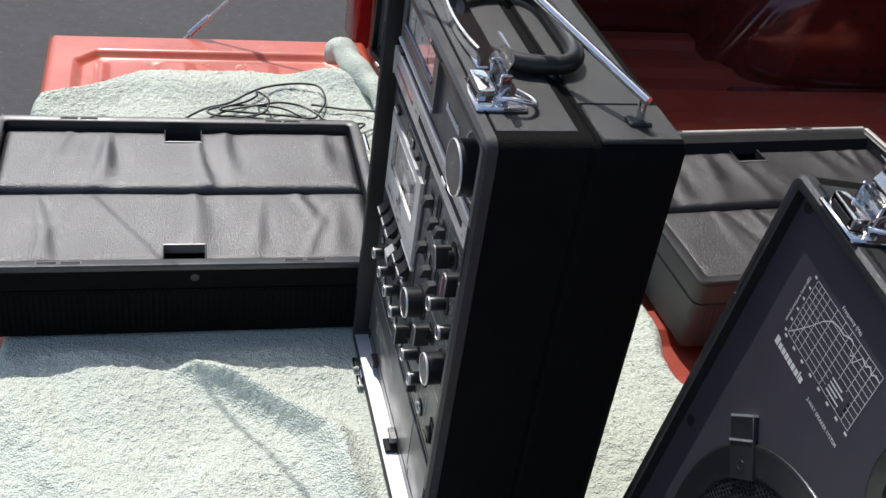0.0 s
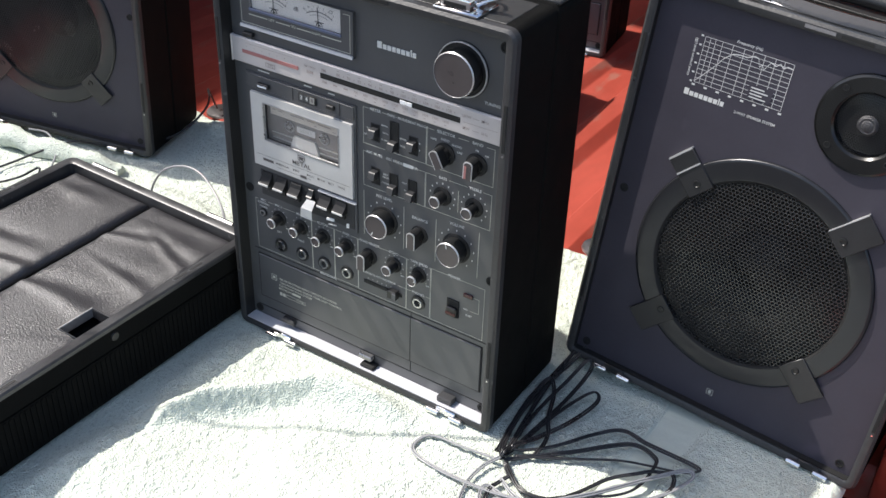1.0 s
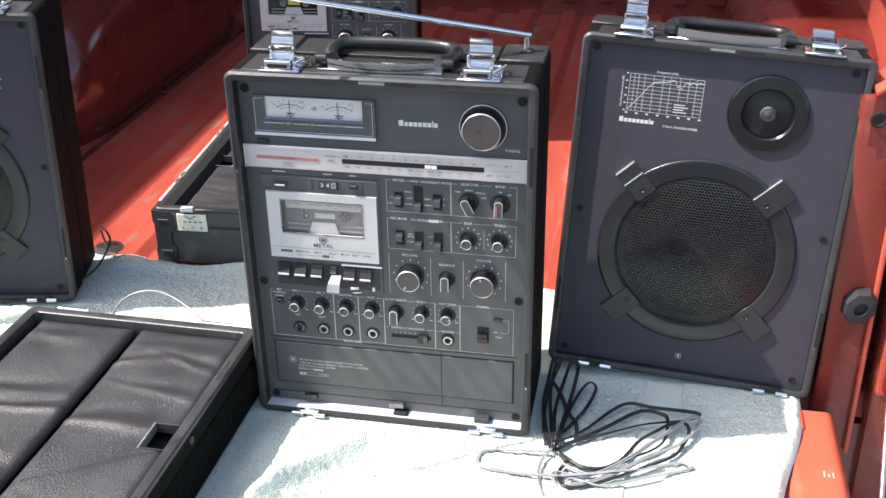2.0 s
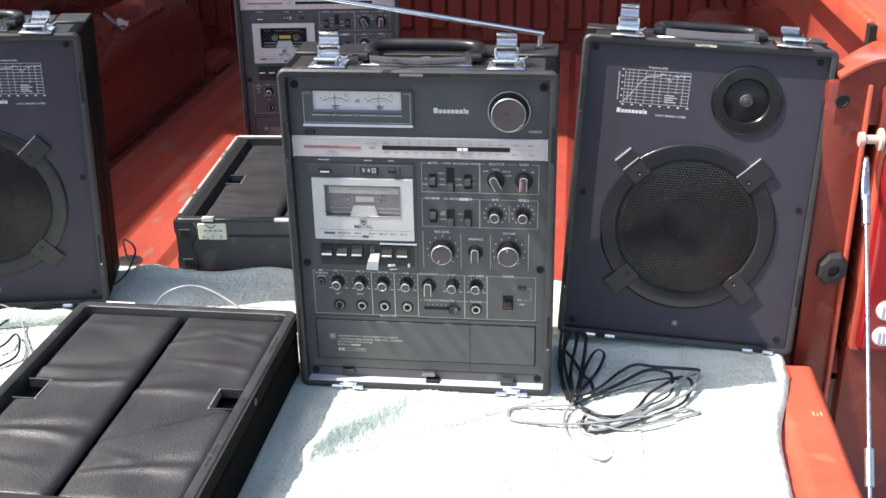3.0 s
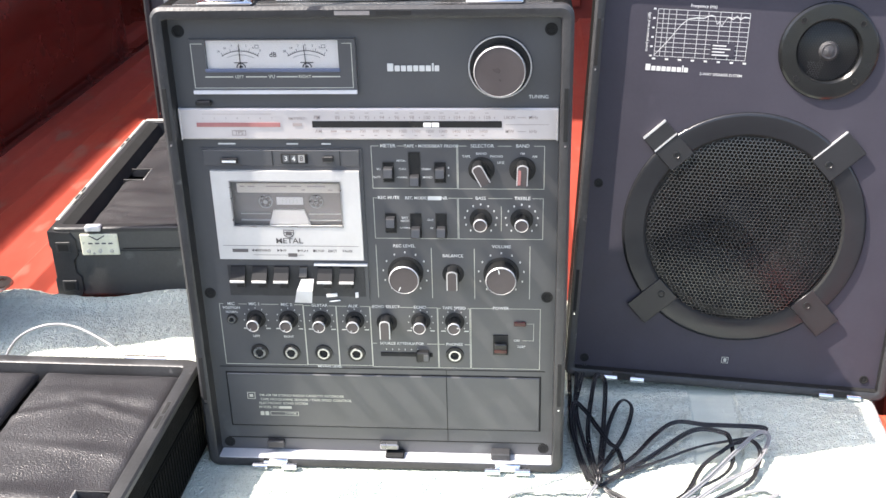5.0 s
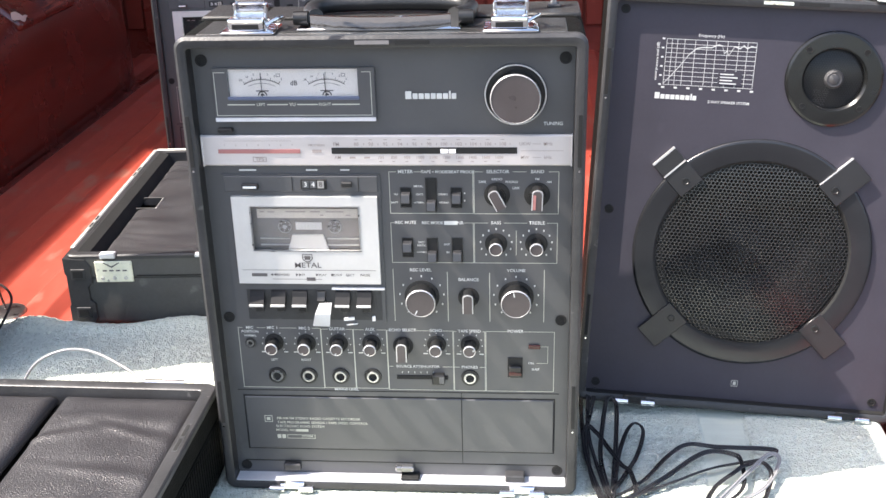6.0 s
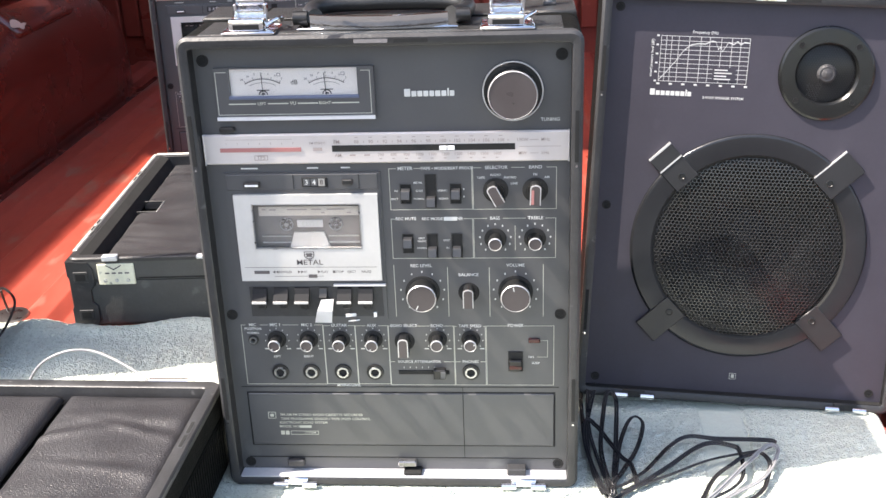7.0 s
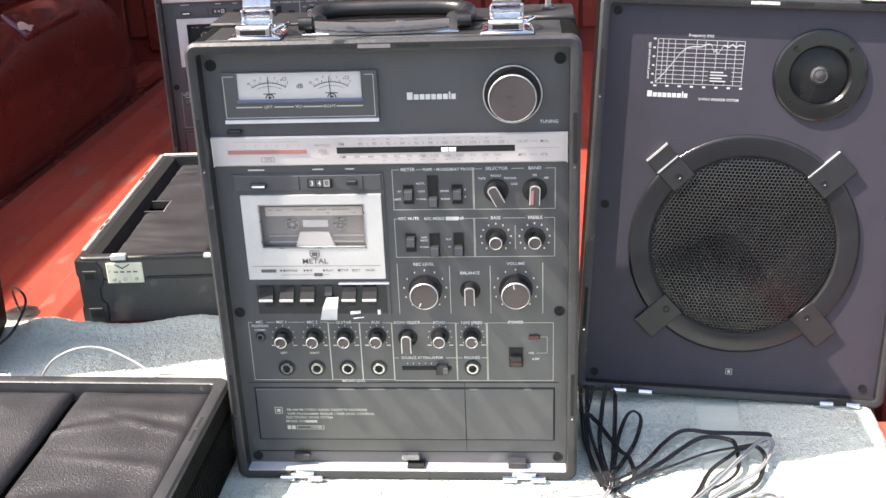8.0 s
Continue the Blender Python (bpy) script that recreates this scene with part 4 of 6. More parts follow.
def recorder(m, label, tape, antenna):
    root = thing("radio_cassette_recorder", m, label, "cassette recorder")
    case_shell(root, HW, "black grained attache-style case")
    top_caps(root, HW)
    # front panel with the window of the tape well cut out
    bm = bmesh.new()
    frame_plate(bm, -0.160, 0.160, 0.009, 0.432, -0.125, -0.0225, 0.2455, 0.2925, 0.0, 0.004)
    panel = part("front_panel", bm, PANEL, root, "slate-grey painted control panel")
    for x, z in ((-0.152, 0.419), (0.152, 0.419), (-0.1525, 0.1793), (0.1525, 0.1793), (-0.1515, 0.0175), (0.1515, 0.0175)):
        screw(root, x, z)
    # level meters
    meter = part("level_meter", frame_plate(bmesh.new(), -0.1430, -0.0060, 0.3675, 0.4130, -0.1300, -0.0200, 0.3880, 0.4122, -0.0042, 0.0), PANEL, root, "twin needle level meter in a dark bezel")
    part("sill", boxed(-0.1312, -0.0190, -0.0055, -0.0040, 0.3858, 0.3890, r=0.0007), METERBAR, meter)
    card = part("scale_card", boxed(-0.1298, -0.0202, -0.0014, -0.0004, 0.3875, 0.4123), METER, meter, "white scale card")
    bm = bmesh.new()
    for cx in (-0.1018, -0.0468):
        arc_bars(bm, cx, 0.3740, 0.0285, 58, 122, 0.0007, -0.0016, 20)
        arc_bars(bm, cx, 0.3740, 0.0255, 64, 116, 0.00035, -0.0016, 16)
        for k in range(17):
            a = radians(60 + 3.75 * k)
            r0, r1 = 0.0285, 0.0315 if k % 4 == 0 else 0.0302
            d = 0.00022 if k % 4 == 0 else 0.00014
            bm.faces.new([bm.verts.new((cx + r * math.cos(a) + s * d * math.sin(a), -0.0016, 0.3740 + r * math.sin(a) - s * d * math.cos(a))) for r, s in ((r0, 1), (r1, 1), (r1, -1), (r0, -1))])
        for k, word in enumerate(("20", "10", "7", "5", "3", "0", "3")):
            a = radians(122 - 10.4 * k)
            letters(bm, word, cx + 0.0335 * math.cos(a), 0.3740 + 0.0335 * math.sin(a), 0.0026, -0.0016)
        bar(bm, cx - 0.0055, cx + 0.0055, 0.3926, 0.3935, -0.0016)
        arc_bars(bm, cx, 0.3890, 0.0030, 0, 180, 0.0011, -0.0016, 10)
        arc_bars(bm, cx, 0.3890, 0.0, 0, 180, 0.0018, -0.0016, 8)
        outline(bm, cx + 0.0128, cx + 0.0160, 0.4050, 0.4078, -0.0016, 0.0004)
    letters(bm, "dB", -0.0745, 0.3995, 0.0058, -0.0016)
    part("scale_marks", bm, PRINT_D, meter)
    for cx, a in ((-0.1018, 91), (-0.0468, 93)):
        bm = bmesh.new()
        box(bm, -0.00022, 0.00022, -0.0022, -0.0018, 0.014, 0.0335)
        bm.transform(Matrix.Translation((cx, 0, 0.3740)) @ Matrix.Rotation(radians(90 - a), 4, 'Y'))
        part("needle", bm, PIT, meter)
    pane = part("window", boxed(-0.1299, -0.0201, -0.0040, -0.0032, 0.3882, 0.4121), GLASS, meter, "clear window")
    pane.visible_shadow = False
    bm = bmesh.new()
    outline(bm, -0.1418, -0.0088, 0.3722, 0.4098, -0.0045, 0.0006, gaps=[(-0.1318, -0.0167)])
    for a, b in ((-0.1320, -0.1085), (-0.0980, -0.0803), (-0.0722, -0.0547), (-0.0428, -0.0194)):
        bar(bm, a, b, 0.3814, 0.3824, -0.0045)
    letters(bm, "LEFT", -0.1033, 0.3819, 0.0036, -0.0045)
    letters(bm, "VU", -0.0763, 0.3819, 0.0042, -0.0045)
    letters(bm, "RIGHT", -0.0488, 0.3819, 0.0036, -0.0045)
    part("meter_print", bm, PRINT, meter)
    part("meter_trim", boxed(-0.1430, -0.0060, -0.0060, -0.0040, 0.3676, 0.3706), LEDGE, meter, "bright lower trim")
    part("push_button", boxed(-0.1432, -0.1302, -0.005, 0, 0.3566, 0.3612, r=0.001), BLACK, root)
    # maker's mark as plain blocks
    bm = bmesh.new()
    at = 0.0190
    for k, (w, h) in enumerate(((0.0056, 0.0066), (0.0046, 0.0048), (0.0046, 0.0048), (0.0046, 0.0048), (0.0044, 0.0048), (0.0048, 0.0048), (0.0046, 0.0048), (0.0016, 0.0068), (0.0042, 0.0048))):
        box(bm, at, at + w * 0.92, -0.0009, 0, 0.3851, 0.3851 + h, r=0.0003)
        at += w + 0.0005
    part("maker_mark", bm, PRINT_W, root, "row of plain raised blocks")
    # tuning knob
    mt = Matrix.Translation((0.1111, 0, 0.3886))
    part("knob_well", lathe(bmesh.new(), [(0.0262, 0.0), (0.0262, 0.0016), (0.0252, 0.0022), (0.0246, 0.0016), (0, 0.0008)], 48, mt), BLACK, root, smooth=35)
    part("well_ring", lathe(bmesh.new(), [(0.0260, 0.0016), (0.0257, 0.0030), (0.0248, 0.0030), (0.0245, 0.0016)], 48, mt), BRIGHT, root, "thin chrome ring", smooth=35)
    round_knob(root, 0.1111, 0.3886, 0.0207, 0.0170, 0.0225)
    # dial scale strip
    strip = part("dial_scale", boxed(-0.1590, 0.1590, -0.0040, 0, 0.3272, 0.3544, r=0.0012), STRIP, root, "silver dial scale strip")
    pr = bmesh.new()
    ys = -0.0043
    bar(pr, -0.1390, -0.0800, 0.3498, 0.3501, ys)
    letters(pr, "TPS", -0.1088, 0.3334, 0.0048, ys)
    outline(pr, -0.1148, -0.1028, 0.3311, 0.3357, ys, 0.0006)
    bar(pr, -0.0624, -0.0544, 0.3392, 0.3421, ys)
    letters(pr, "FM STEREO", -0.0584, 0.3460, 0.0028, ys)
    letters(pr, "FM", -0.0415, 0.3468, 0.0044, ys)
    letters(pr, "AM", -0.0408, 0.3349, 0.0040, ys)
    for k, word in enumerate(("88", "90", "92", "94", "96", "98", "100", "102", "104", "106", "108")):
        x = -0.0242 + 0.01245 * k
        letters(pr, word, x, 0.3468, 0.0042, ys)
        bar(pr, x + 0.0060, x + 0.0066, 0.3460, 0.3476, ys)
        bar(pr, x - 0.0016, x + 0.0014, 0.3505, 0.3511, ys)
    for k in range(2):
        bar(pr, -0.0305 + 0.0125 * k, -0.0255 + 0.0125 * k, 0.3341, 0.3357, ys)
    for k, word in enumerate(("700", "800", "900", "1000", "1100", "1200", "1300", "1400", "1500", "1600")):
        letters(pr, word, -0.0035 + 0.0112 * k, 0.3349, 0.0036, ys)
        bar(pr, -0.0050 + 0.0112 * k, -0.0026 + 0.0112 * k, 0.3310, 0.3317, ys)
    for z, w1, w2 in ((0.3468, "UKW", "MHz"), (0.3349, "MW", "kHz")):
        letters(pr, w1, 0.1190, z, 0.0040, ys)
        letters(pr, w2, 0.1384, z, 0.0040, ys)
        bar(pr, 0.1255, 0.1325, z - 0.0002, z + 0.0002, ys)
    bar(pr, 0.1157, 0.1516, 0.3406, 0.3410, ys)
    for k in range(7):
        letters(pr, str(k + 1), -0.1385 + 0.0098 * k, 0.3462, 0.0024, ys)
    part("scale_print", pr, PRINT_S, strip)
    part("strip_edge", boxed(-0.1592, -0.1578, -0.0050, 0.0, 0.3268, 0.3547, r=0.0004), BRIGHT, strip)
    part("strip_edge", boxed(0.1578, 0.1592, -0.0050, 0.0, 0.3268, 0.3547, r=0.0004), BRIGHT, strip)
    part("red_scale", boxed(-0.1444, -0.0729, -0.0046, -0.0040, 0.3388, 0.3424), PRINT_R, strip, "faded red scale")
    part("dial_slot", boxed(-0.0458, 0.1126, -0.0043, -0.0039, 0.3382, 0.3438), PIT, strip)
    part("dial_pointer", boxed(0.0476, 0.0538, -0.0052, -0.0043, 0.3388, 0.3424), PAPER, strip)
    part("dial_pointer", boxed(0.0545, 0.0606, -0.0052, -0.0043, 0.3388, 0.3424), PAPER, strip)
    # cassette deck
    deck = part("deck_plate", frame_plate(bmesh.new(), -0.1450, -0.0061, 0.1748, 0.3188, -0.125, -0.0225, 0.2455, 0.2925, -0.0016, 0.0), PANEL, root, "raised cassette deck plate")
    part("deck_strip", boxed(-0.1430, -0.0080, -0.0028, -0.0016, 0.3030, 0.3175, r=0.0005), PANEL, deck)
    for x in (-0.0827, -0.0246):
        part("strip_joint", boxed(x - 0.0003, x + 0.0003, -0.0031, -0.0026, 0.3036, 0.3170), PIT, deck)
    part("push_button", boxed(-0.1270, -0.1123, -0.0065, -0.0028, 0.3062, 0.3112, r=0.0008), BLACK, deck)
    part("button_tip", boxed(-0.1257, -0.1137, -0.0072, -0.0064, 0.3075, 0.3095, r=0.0003), PAPER, deck)
    ctr = part("tape_counter", boxed(-0.0752, -0.0522, -0.0040, -0.0028, 0.3058, 0.3148, r=0.0005), PIT, deck, "three-digit tape counter")
    for k, word in enumerate(("3", "4", "8")):
        wheel = part("digit_wheel", boxed(-0.0735 + 0.0066 * k, -0.0678 + 0.0066 * k, -0.0044, -0.0038, 0.3070, 0.3137), KEY if k < 2 else ALU, ctr)
        part("digit", letters(bmesh.new(), word, -0.0706 + 0.0066 * k, 0.3104, 0.0062, -0.0046), PRINT_W if k < 2 else PRINT_D, wheel)
    part("push_button", boxed(-0.0391, -0.0297, -0.0065, -0.0028, 0.3080, 0.3130, r=0.0008), BLACK, deck)
    # door: silver frame, window, cassette behind
    door = part("cassette_door", frame_plate(bmesh.new(), -0.1380, -0.0090, 0.2157, 0.2991, -0.1218, -0.0258, 0.2480, 0.2898, -0.0048, -0.0017), SILVER, root, "silver cassette door with a clear window")
    part("window_frame", frame_plate(bmesh.new(), -0.1226, -0.0250, 0.2472, 0.2906, -0.1216, -0.0260, 0.2482, 0.2896, -0.0052, -0.0040), STEEL, door)
    pane = part("window", boxed(-0.1217, -0.0259, -0.0040, -0.0032, 0.2481, 0.2897), GLASS, door, "clear plastic window")
    pane.visible_shadow = False
    part("tape_well", boxed(-0.125, -0.0225, 0.0105, 0.0115, 0.2455, 0.2925), BLACK, root)
    cas = part("cassette", boxed(-0.1242, -0.0236, 0.0030, 0.0100, 0.2460, 0.2915, r=0.0008), tape[0], root, tape[3])
    part("tape_label", boxed(-0.1178, -0.0276, 0.0022, 0.0031, 0.2768, 0.2855), tape[1], cas)
    bm = bmesh.new()
    for x0, x1, z in ((-0.1150, -0.1110, 0.2822), (-0.1080, -0.1020, 0.2820), (-0.0920, -0.0740, 0.2822), (-0.0700, -0.0610, 0.2823), (-0.0560, -0.0400, 0.2822), (-0.0380, -0.0340, 0.2790), (-0.0610, -0.0580, 0.2790)):
        bar(bm, x0, x1, z, z + 0.0011, 0.0020)
    part("label_print", bm, PRINT_S, cas)
    part("tape_window", boxed(-0.0838, -0.0604, 0.0022, 0.0031, 0.2656, 0.2726), tape[2], cas)
    for x in (-0.0935, -0.0488):
        part("reel_hub", lathe(bmesh.new(), [(0.0062, 0), (0.0062, 0.0012), (0.0052, 0.0012), (0.0050, 0), (0.002, 0), (0.002, 0.002), (0, 0.002)], 20, Matrix.Translation((x, 0.0031, 0.2685))), STEEL, cas, smooth=35)
        for a in range(0, 360, 60):
            part("hub_tooth", boxed(-0.0005, 0.0005, 0.0020, 0.0032, 0.0036, 0.0051), STEEL, cas).matrix_basis = Matrix.Translation((x, 0, 0.2685)) @ Matrix.Rotation(radians(a + 12), 4, 'Y')
    bm = bmesh.new()
    for k in range(5):
        box(bm, -0.0790 + 0.0032 * k, -0.0780 + 0.0032 * k, 0.0018, 0.0024, 0.2672, 0.2708)
    part("tape_marks", bm, PRINT_W, cas)
    bm = boxed(-0.0917, -0.0550, 0.0004, 0.0028, 0.2468, 0.2612)
    for v in bm.verts:
        if v.co.z > 0.25:
            v.co.x = -0.0734 + (v.co.x + 0.0734) * 0.74
    part("head_bulge", bm, tape[4], cas)
    for z in (0.2566, 0.2505):
        for x0, x1 in ((-0.1166, -0.0900), (-0.0560, -0.0280)):
            part("guide_rail", boxed(x0, x1, 0.0018, 0.0030, z, z + 0.0012), ALU, cas)
    pr = bmesh.new()
    letters(pr, "METAL", -0.0740, 0.2340, 0.0070, -0.0051, wide=1.15)
    arc_bars(pr, -0.0739, 0.2420, 0.0040, 180, 360, 0.0009, -0.0051)
    outline(pr, -0.0785, -0.0693, 0.2418, 0.2448, -0.0051, 0.0007)
    bar(pr, -0.0765, -0.0713, 0.2395, 0.2432, -0.0052)
    bar(pr, -0.1339, -0.0130, 0.2291, 0.2295, -0.0051)
    bar(pr, -0.1258, -0.1116, 0.2229, 0.2261, -0.0051)
    for x, w in ((-0.1000, "◄◄REWIND"), (-0.0815, "►►FF"), (-0.0626, "►PLAY"), (-0.0487, "■STOP"), (-0.0362, "EJECT"), (-0.0228, "PAUSE")):
        letters(pr, w, x, 0.2246, 0.0031, -0.0051)
    bar(pr, -0.1070, -0.0760, 0.2202, 0.2206, -0.0051)
    bar(pr, -0.0680, -0.0620, 0.2202, 0.2206, -0.0051)
    bar(pr, -0.0760, -0.0680, 0.2188, 0.2222, -0.0051)
    part("door_print", pr, PRINT_D, door)
    # piano keys in their trough
    trough = part("key_trough", boxed(-0.1330, -0.0095, -0.0022, -0.0014, 0.1785, 0.2085), RIM, root)
    part("trough_trim", boxed(-0.0540, -0.0062, -0.0046, -0.0016, 0.2098, 0.2114), LEDGE, trough, "bright trim")
    for k in range(6):
        x = -0.1230 + 0.01965 * k
        bm = bmesh.new()
        hw, zl, depth = (0.0066, 0.1965, 0.0112) if k != 3 else (0.0034, 0.1990, 0.0085)
        sec = ((-0.002, 0.2085), (-0.0040, 0.2072), (-0.0058, 0.2030), (-depth + 0.0012, zl + 0.0022), (-depth, zl + 0.0014), (-depth, zl), (-depth + 0.0025, zl - 0.0012), (-0.002, zl - 0.0012))
        vs = [[bm.verts.new((x + sx * hw, y, z)) for y, z in sec] for sx in (-1, 1)]
        n = len(sec)
        for i in range(n):
            bm.faces.new((vs[0][i], vs[0][(i + 1) % n], vs[1][(i + 1) % n], vs[1][i]))
        bm.faces.new(vs[0])
        bm.faces.new(vs[1])
        key = part("piano_key", bm, KEYTOP if k != 3 else KNOB, root, "grey sloping piano key")
        if k != 3:
            part("key_lip", boxed(x - hw, x + hw, -depth - 0.0008, -depth + 0.0006, zl - 0.0012, zl + 0.0012, r=0.0003), SILVER, key, "bright front lip")
        part("key_stem", boxed(x - 0.0022, x + 0.0048, -0.0060, -0.0021, zl - 0.0088, zl - 0.0010, r=0.0006), BLACK, key)
    bm = bmesh.new()
    vs = [bm.verts.new(p) for p in ((-0.0655, -0.0090, 0.1985), (-0.0540, -0.0090, 0.1992), (-0.0548, -0.0150, 0.1900), (-0.0566, -0.0128, 0.1768), (-0.0722, -0.0128, 0.1772), (-0.0690, -0.0150, 0.1900))]
    bm.faces.new((vs[0], vs[1], vs[2], vs[5]))
    bm.faces.new((vs[5], vs[2], vs[3], vs[4]))
    bmesh.ops.solidify(bm, geom=bm.faces[:], thickness=0.0008)
    part("paper_flag", bm, PAPER, root, "folded white paper stuck on a key")
    for x0, x1, z0, z1 in ((-0.0450, -0.0353, 0.1779, 0.1806), (-0.0188, -0.0160, 0.1778, 0.1827), (-0.0428, -0.0324, 0.1733, 0.1739)):
        bm = boxed(x0, x1, -0.0034, -0.0021, z0, z1)
        for v in bm.verts:
            v.co.z += (v.co.x - x0) * 0.12
        part("paper_scrap", bm, PAPER, root)
    # switches and knobs
    for x, z0, z1, at in ((0.0161, 0.2886, 0.3057, 0.55), (0.0383, 0.2847, 0.3146, 0.20), (0.0602, 0.2882, 0.3057, 0.55), (0.0161, 0.2414, 0.2586, 0.62), (0.0379, 0.2364, 0.2586, 0.28), (0.0600, 0.2364, 0.2586, 0.30)):
        slide_switch(root, x, z0, z1, at)
    bar_knob(root, 0.0953, 0.3000, 0.0112, -28)
    bar_knob(root, 0.1298, 0.3000, 0.0112, 2, red=True)
    round_knob(root, 0.0943, 0.2542, 0.0059, 0.0155, 0.0098)
    round_knob(root, 0.1295, 0.2542, 0.0059, 0.0155, 0.0098)
    round_knob(root, 0.0271, 0.2021, 0.0133, 0.0165, 0.0158, mark=205)
    round_knob(root, 0.1119, 0.2021, 0.0133, 0.0165, 0.0158, mark=-10)
    bar_knob(root, 0.0693, 0.2015, 0.0096, 0)
    for x, mark in ((-0.1125, 215), (-0.0822, 200), (-0.0520, 190), (-0.0212, 200), (0.0390, None), (0.0699, 70)):
        round_knob(root, x, 0.1535, 0.0057, 0.0155, 0.0088, mark=mark)
    bar_knob(root, 0.0080, 0.1515, 0.0094, 0)
    jack(root, -0.1349, 0.1531, small=True)
    for x in (-0.1123, -0.0823, -0.0521, -0.0215, 0.0694):
        jack(root, x, 0.1187)
    sl = part("slider_slot", boxed(0.0010, 0.0490, -0.0009, 0, 0.1165, 0.1203), PIT, root)
    part("slider", boxed(0.0345, 0.0460, -0.0075, -0.0005, 0.1140, 0.1240, r=0.0008), KNOB, sl)
    part("slider_tip", boxed(0.0412, 0.0460, -0.0082, -0.0070, 0.1155, 0.1225, r=0.0004), KEY, sl)
    pw = part("power_switch", boxed(0.1045, 0.1181, -0.0012, 0, 0.1200, 0.1402), PIT, root, "black power rocker")
    part("rocker", boxed(0.1053, 0.1173, -0.0052, -0.0010, 0.1215, 0.1330, r=0.0010), KNOB, pw)
    part("red_band", boxed(0.1056, 0.1170, -0.0060, -0.0050, 0.1245, 0.1275), LEDRED, pw)
    part("power_lamp", boxed(0.1234, 0.1340, -0.0022, 0, 0.1500, 0.1542, r=0.0005), LEDRED, root)
    # printed outlines and words
    Y = -0.0004
    for x0, x1, z0, z1, gaps in (
            (0.0018, 0.0748, 0.2822, 0.3210, [(0.0085, 0.0240), (0.0320, 0.0742)]), (0.0752, 0.1484, 0.2820, 0.3210, [(0.0830, 0.1090), (0.1205, 0.1395)]),
            (0.0015, 0.0746, 0.2352, 0.2738, [(0.0055, 0.0665)]), (0.0750, 0.1480, 0.2352, 0.2738, [(0.0875, 0.1010), (0.1215, 0.1385)]),
            (-0.1456, -0.0680, 0.1052, 0.1688, [(-0.1415, -0.1275), (-0.1195, -0.1065), (-0.0905, -0.0760)]), (-0.0680, -0.0378, 0.1056, 0.1680, [(-0.0610, -0.0445)]),
            (-0.0378, -0.0068, 0.1056, 0.1678, [(-0.0280, -0.0160)]), (-0.0068, 0.0544, 0.1046, 0.1674, [(-0.0045, 0.0205), (0.0325, 0.0450)]),
            (0.0546, 0.0838, 0.1046, 0.1670, [(0.0575, 0.0815)]), (0.0842, 0.1470, 0.1046, 0.1674, [(0.1040, 0.1190)])):
        tagged(part("section_outline", outline(bmesh.new(), x0, x1, z0, z1, Y, gaps=gaps), PRINT, root), kind="stuff")
    for a, b, c, d in ((0.1117, 0.1122, 0.2430, 0.2665), (0.0015, 0.0021, 0.1770, 0.2290), (0.0502, 0.0508, 0.1770, 0.2265), (0.0880, 0.0886, 0.1770, 0.2260),
                       (0.1366, 0.1372, 0.1770, 0.2290), (-0.0060, -0.0020, 0.1294, 0.1300), (0.0440, 0.0540, 0.1294, 0.1300), (0.0550, 0.0600, 0.1294, 0.1300), (0.0785, 0.0835, 0.1294, 0.1300)):
        part("dividing_line", bar(bmesh.new(), a, b, c, d, Y), PRINT, root)
    bm = bmesh.new()
    bar(bm, 0.1345, 0.1412, 0.1518, 0.1522, Y)
    bar(bm, 0.1408, 0.1412, 0.1345, 0.1518, Y)
    bar(bm, 0.1310, 0.1408, 0.1345, 0.1349, Y)
    part("bracket_line", bm, PRINT, root)
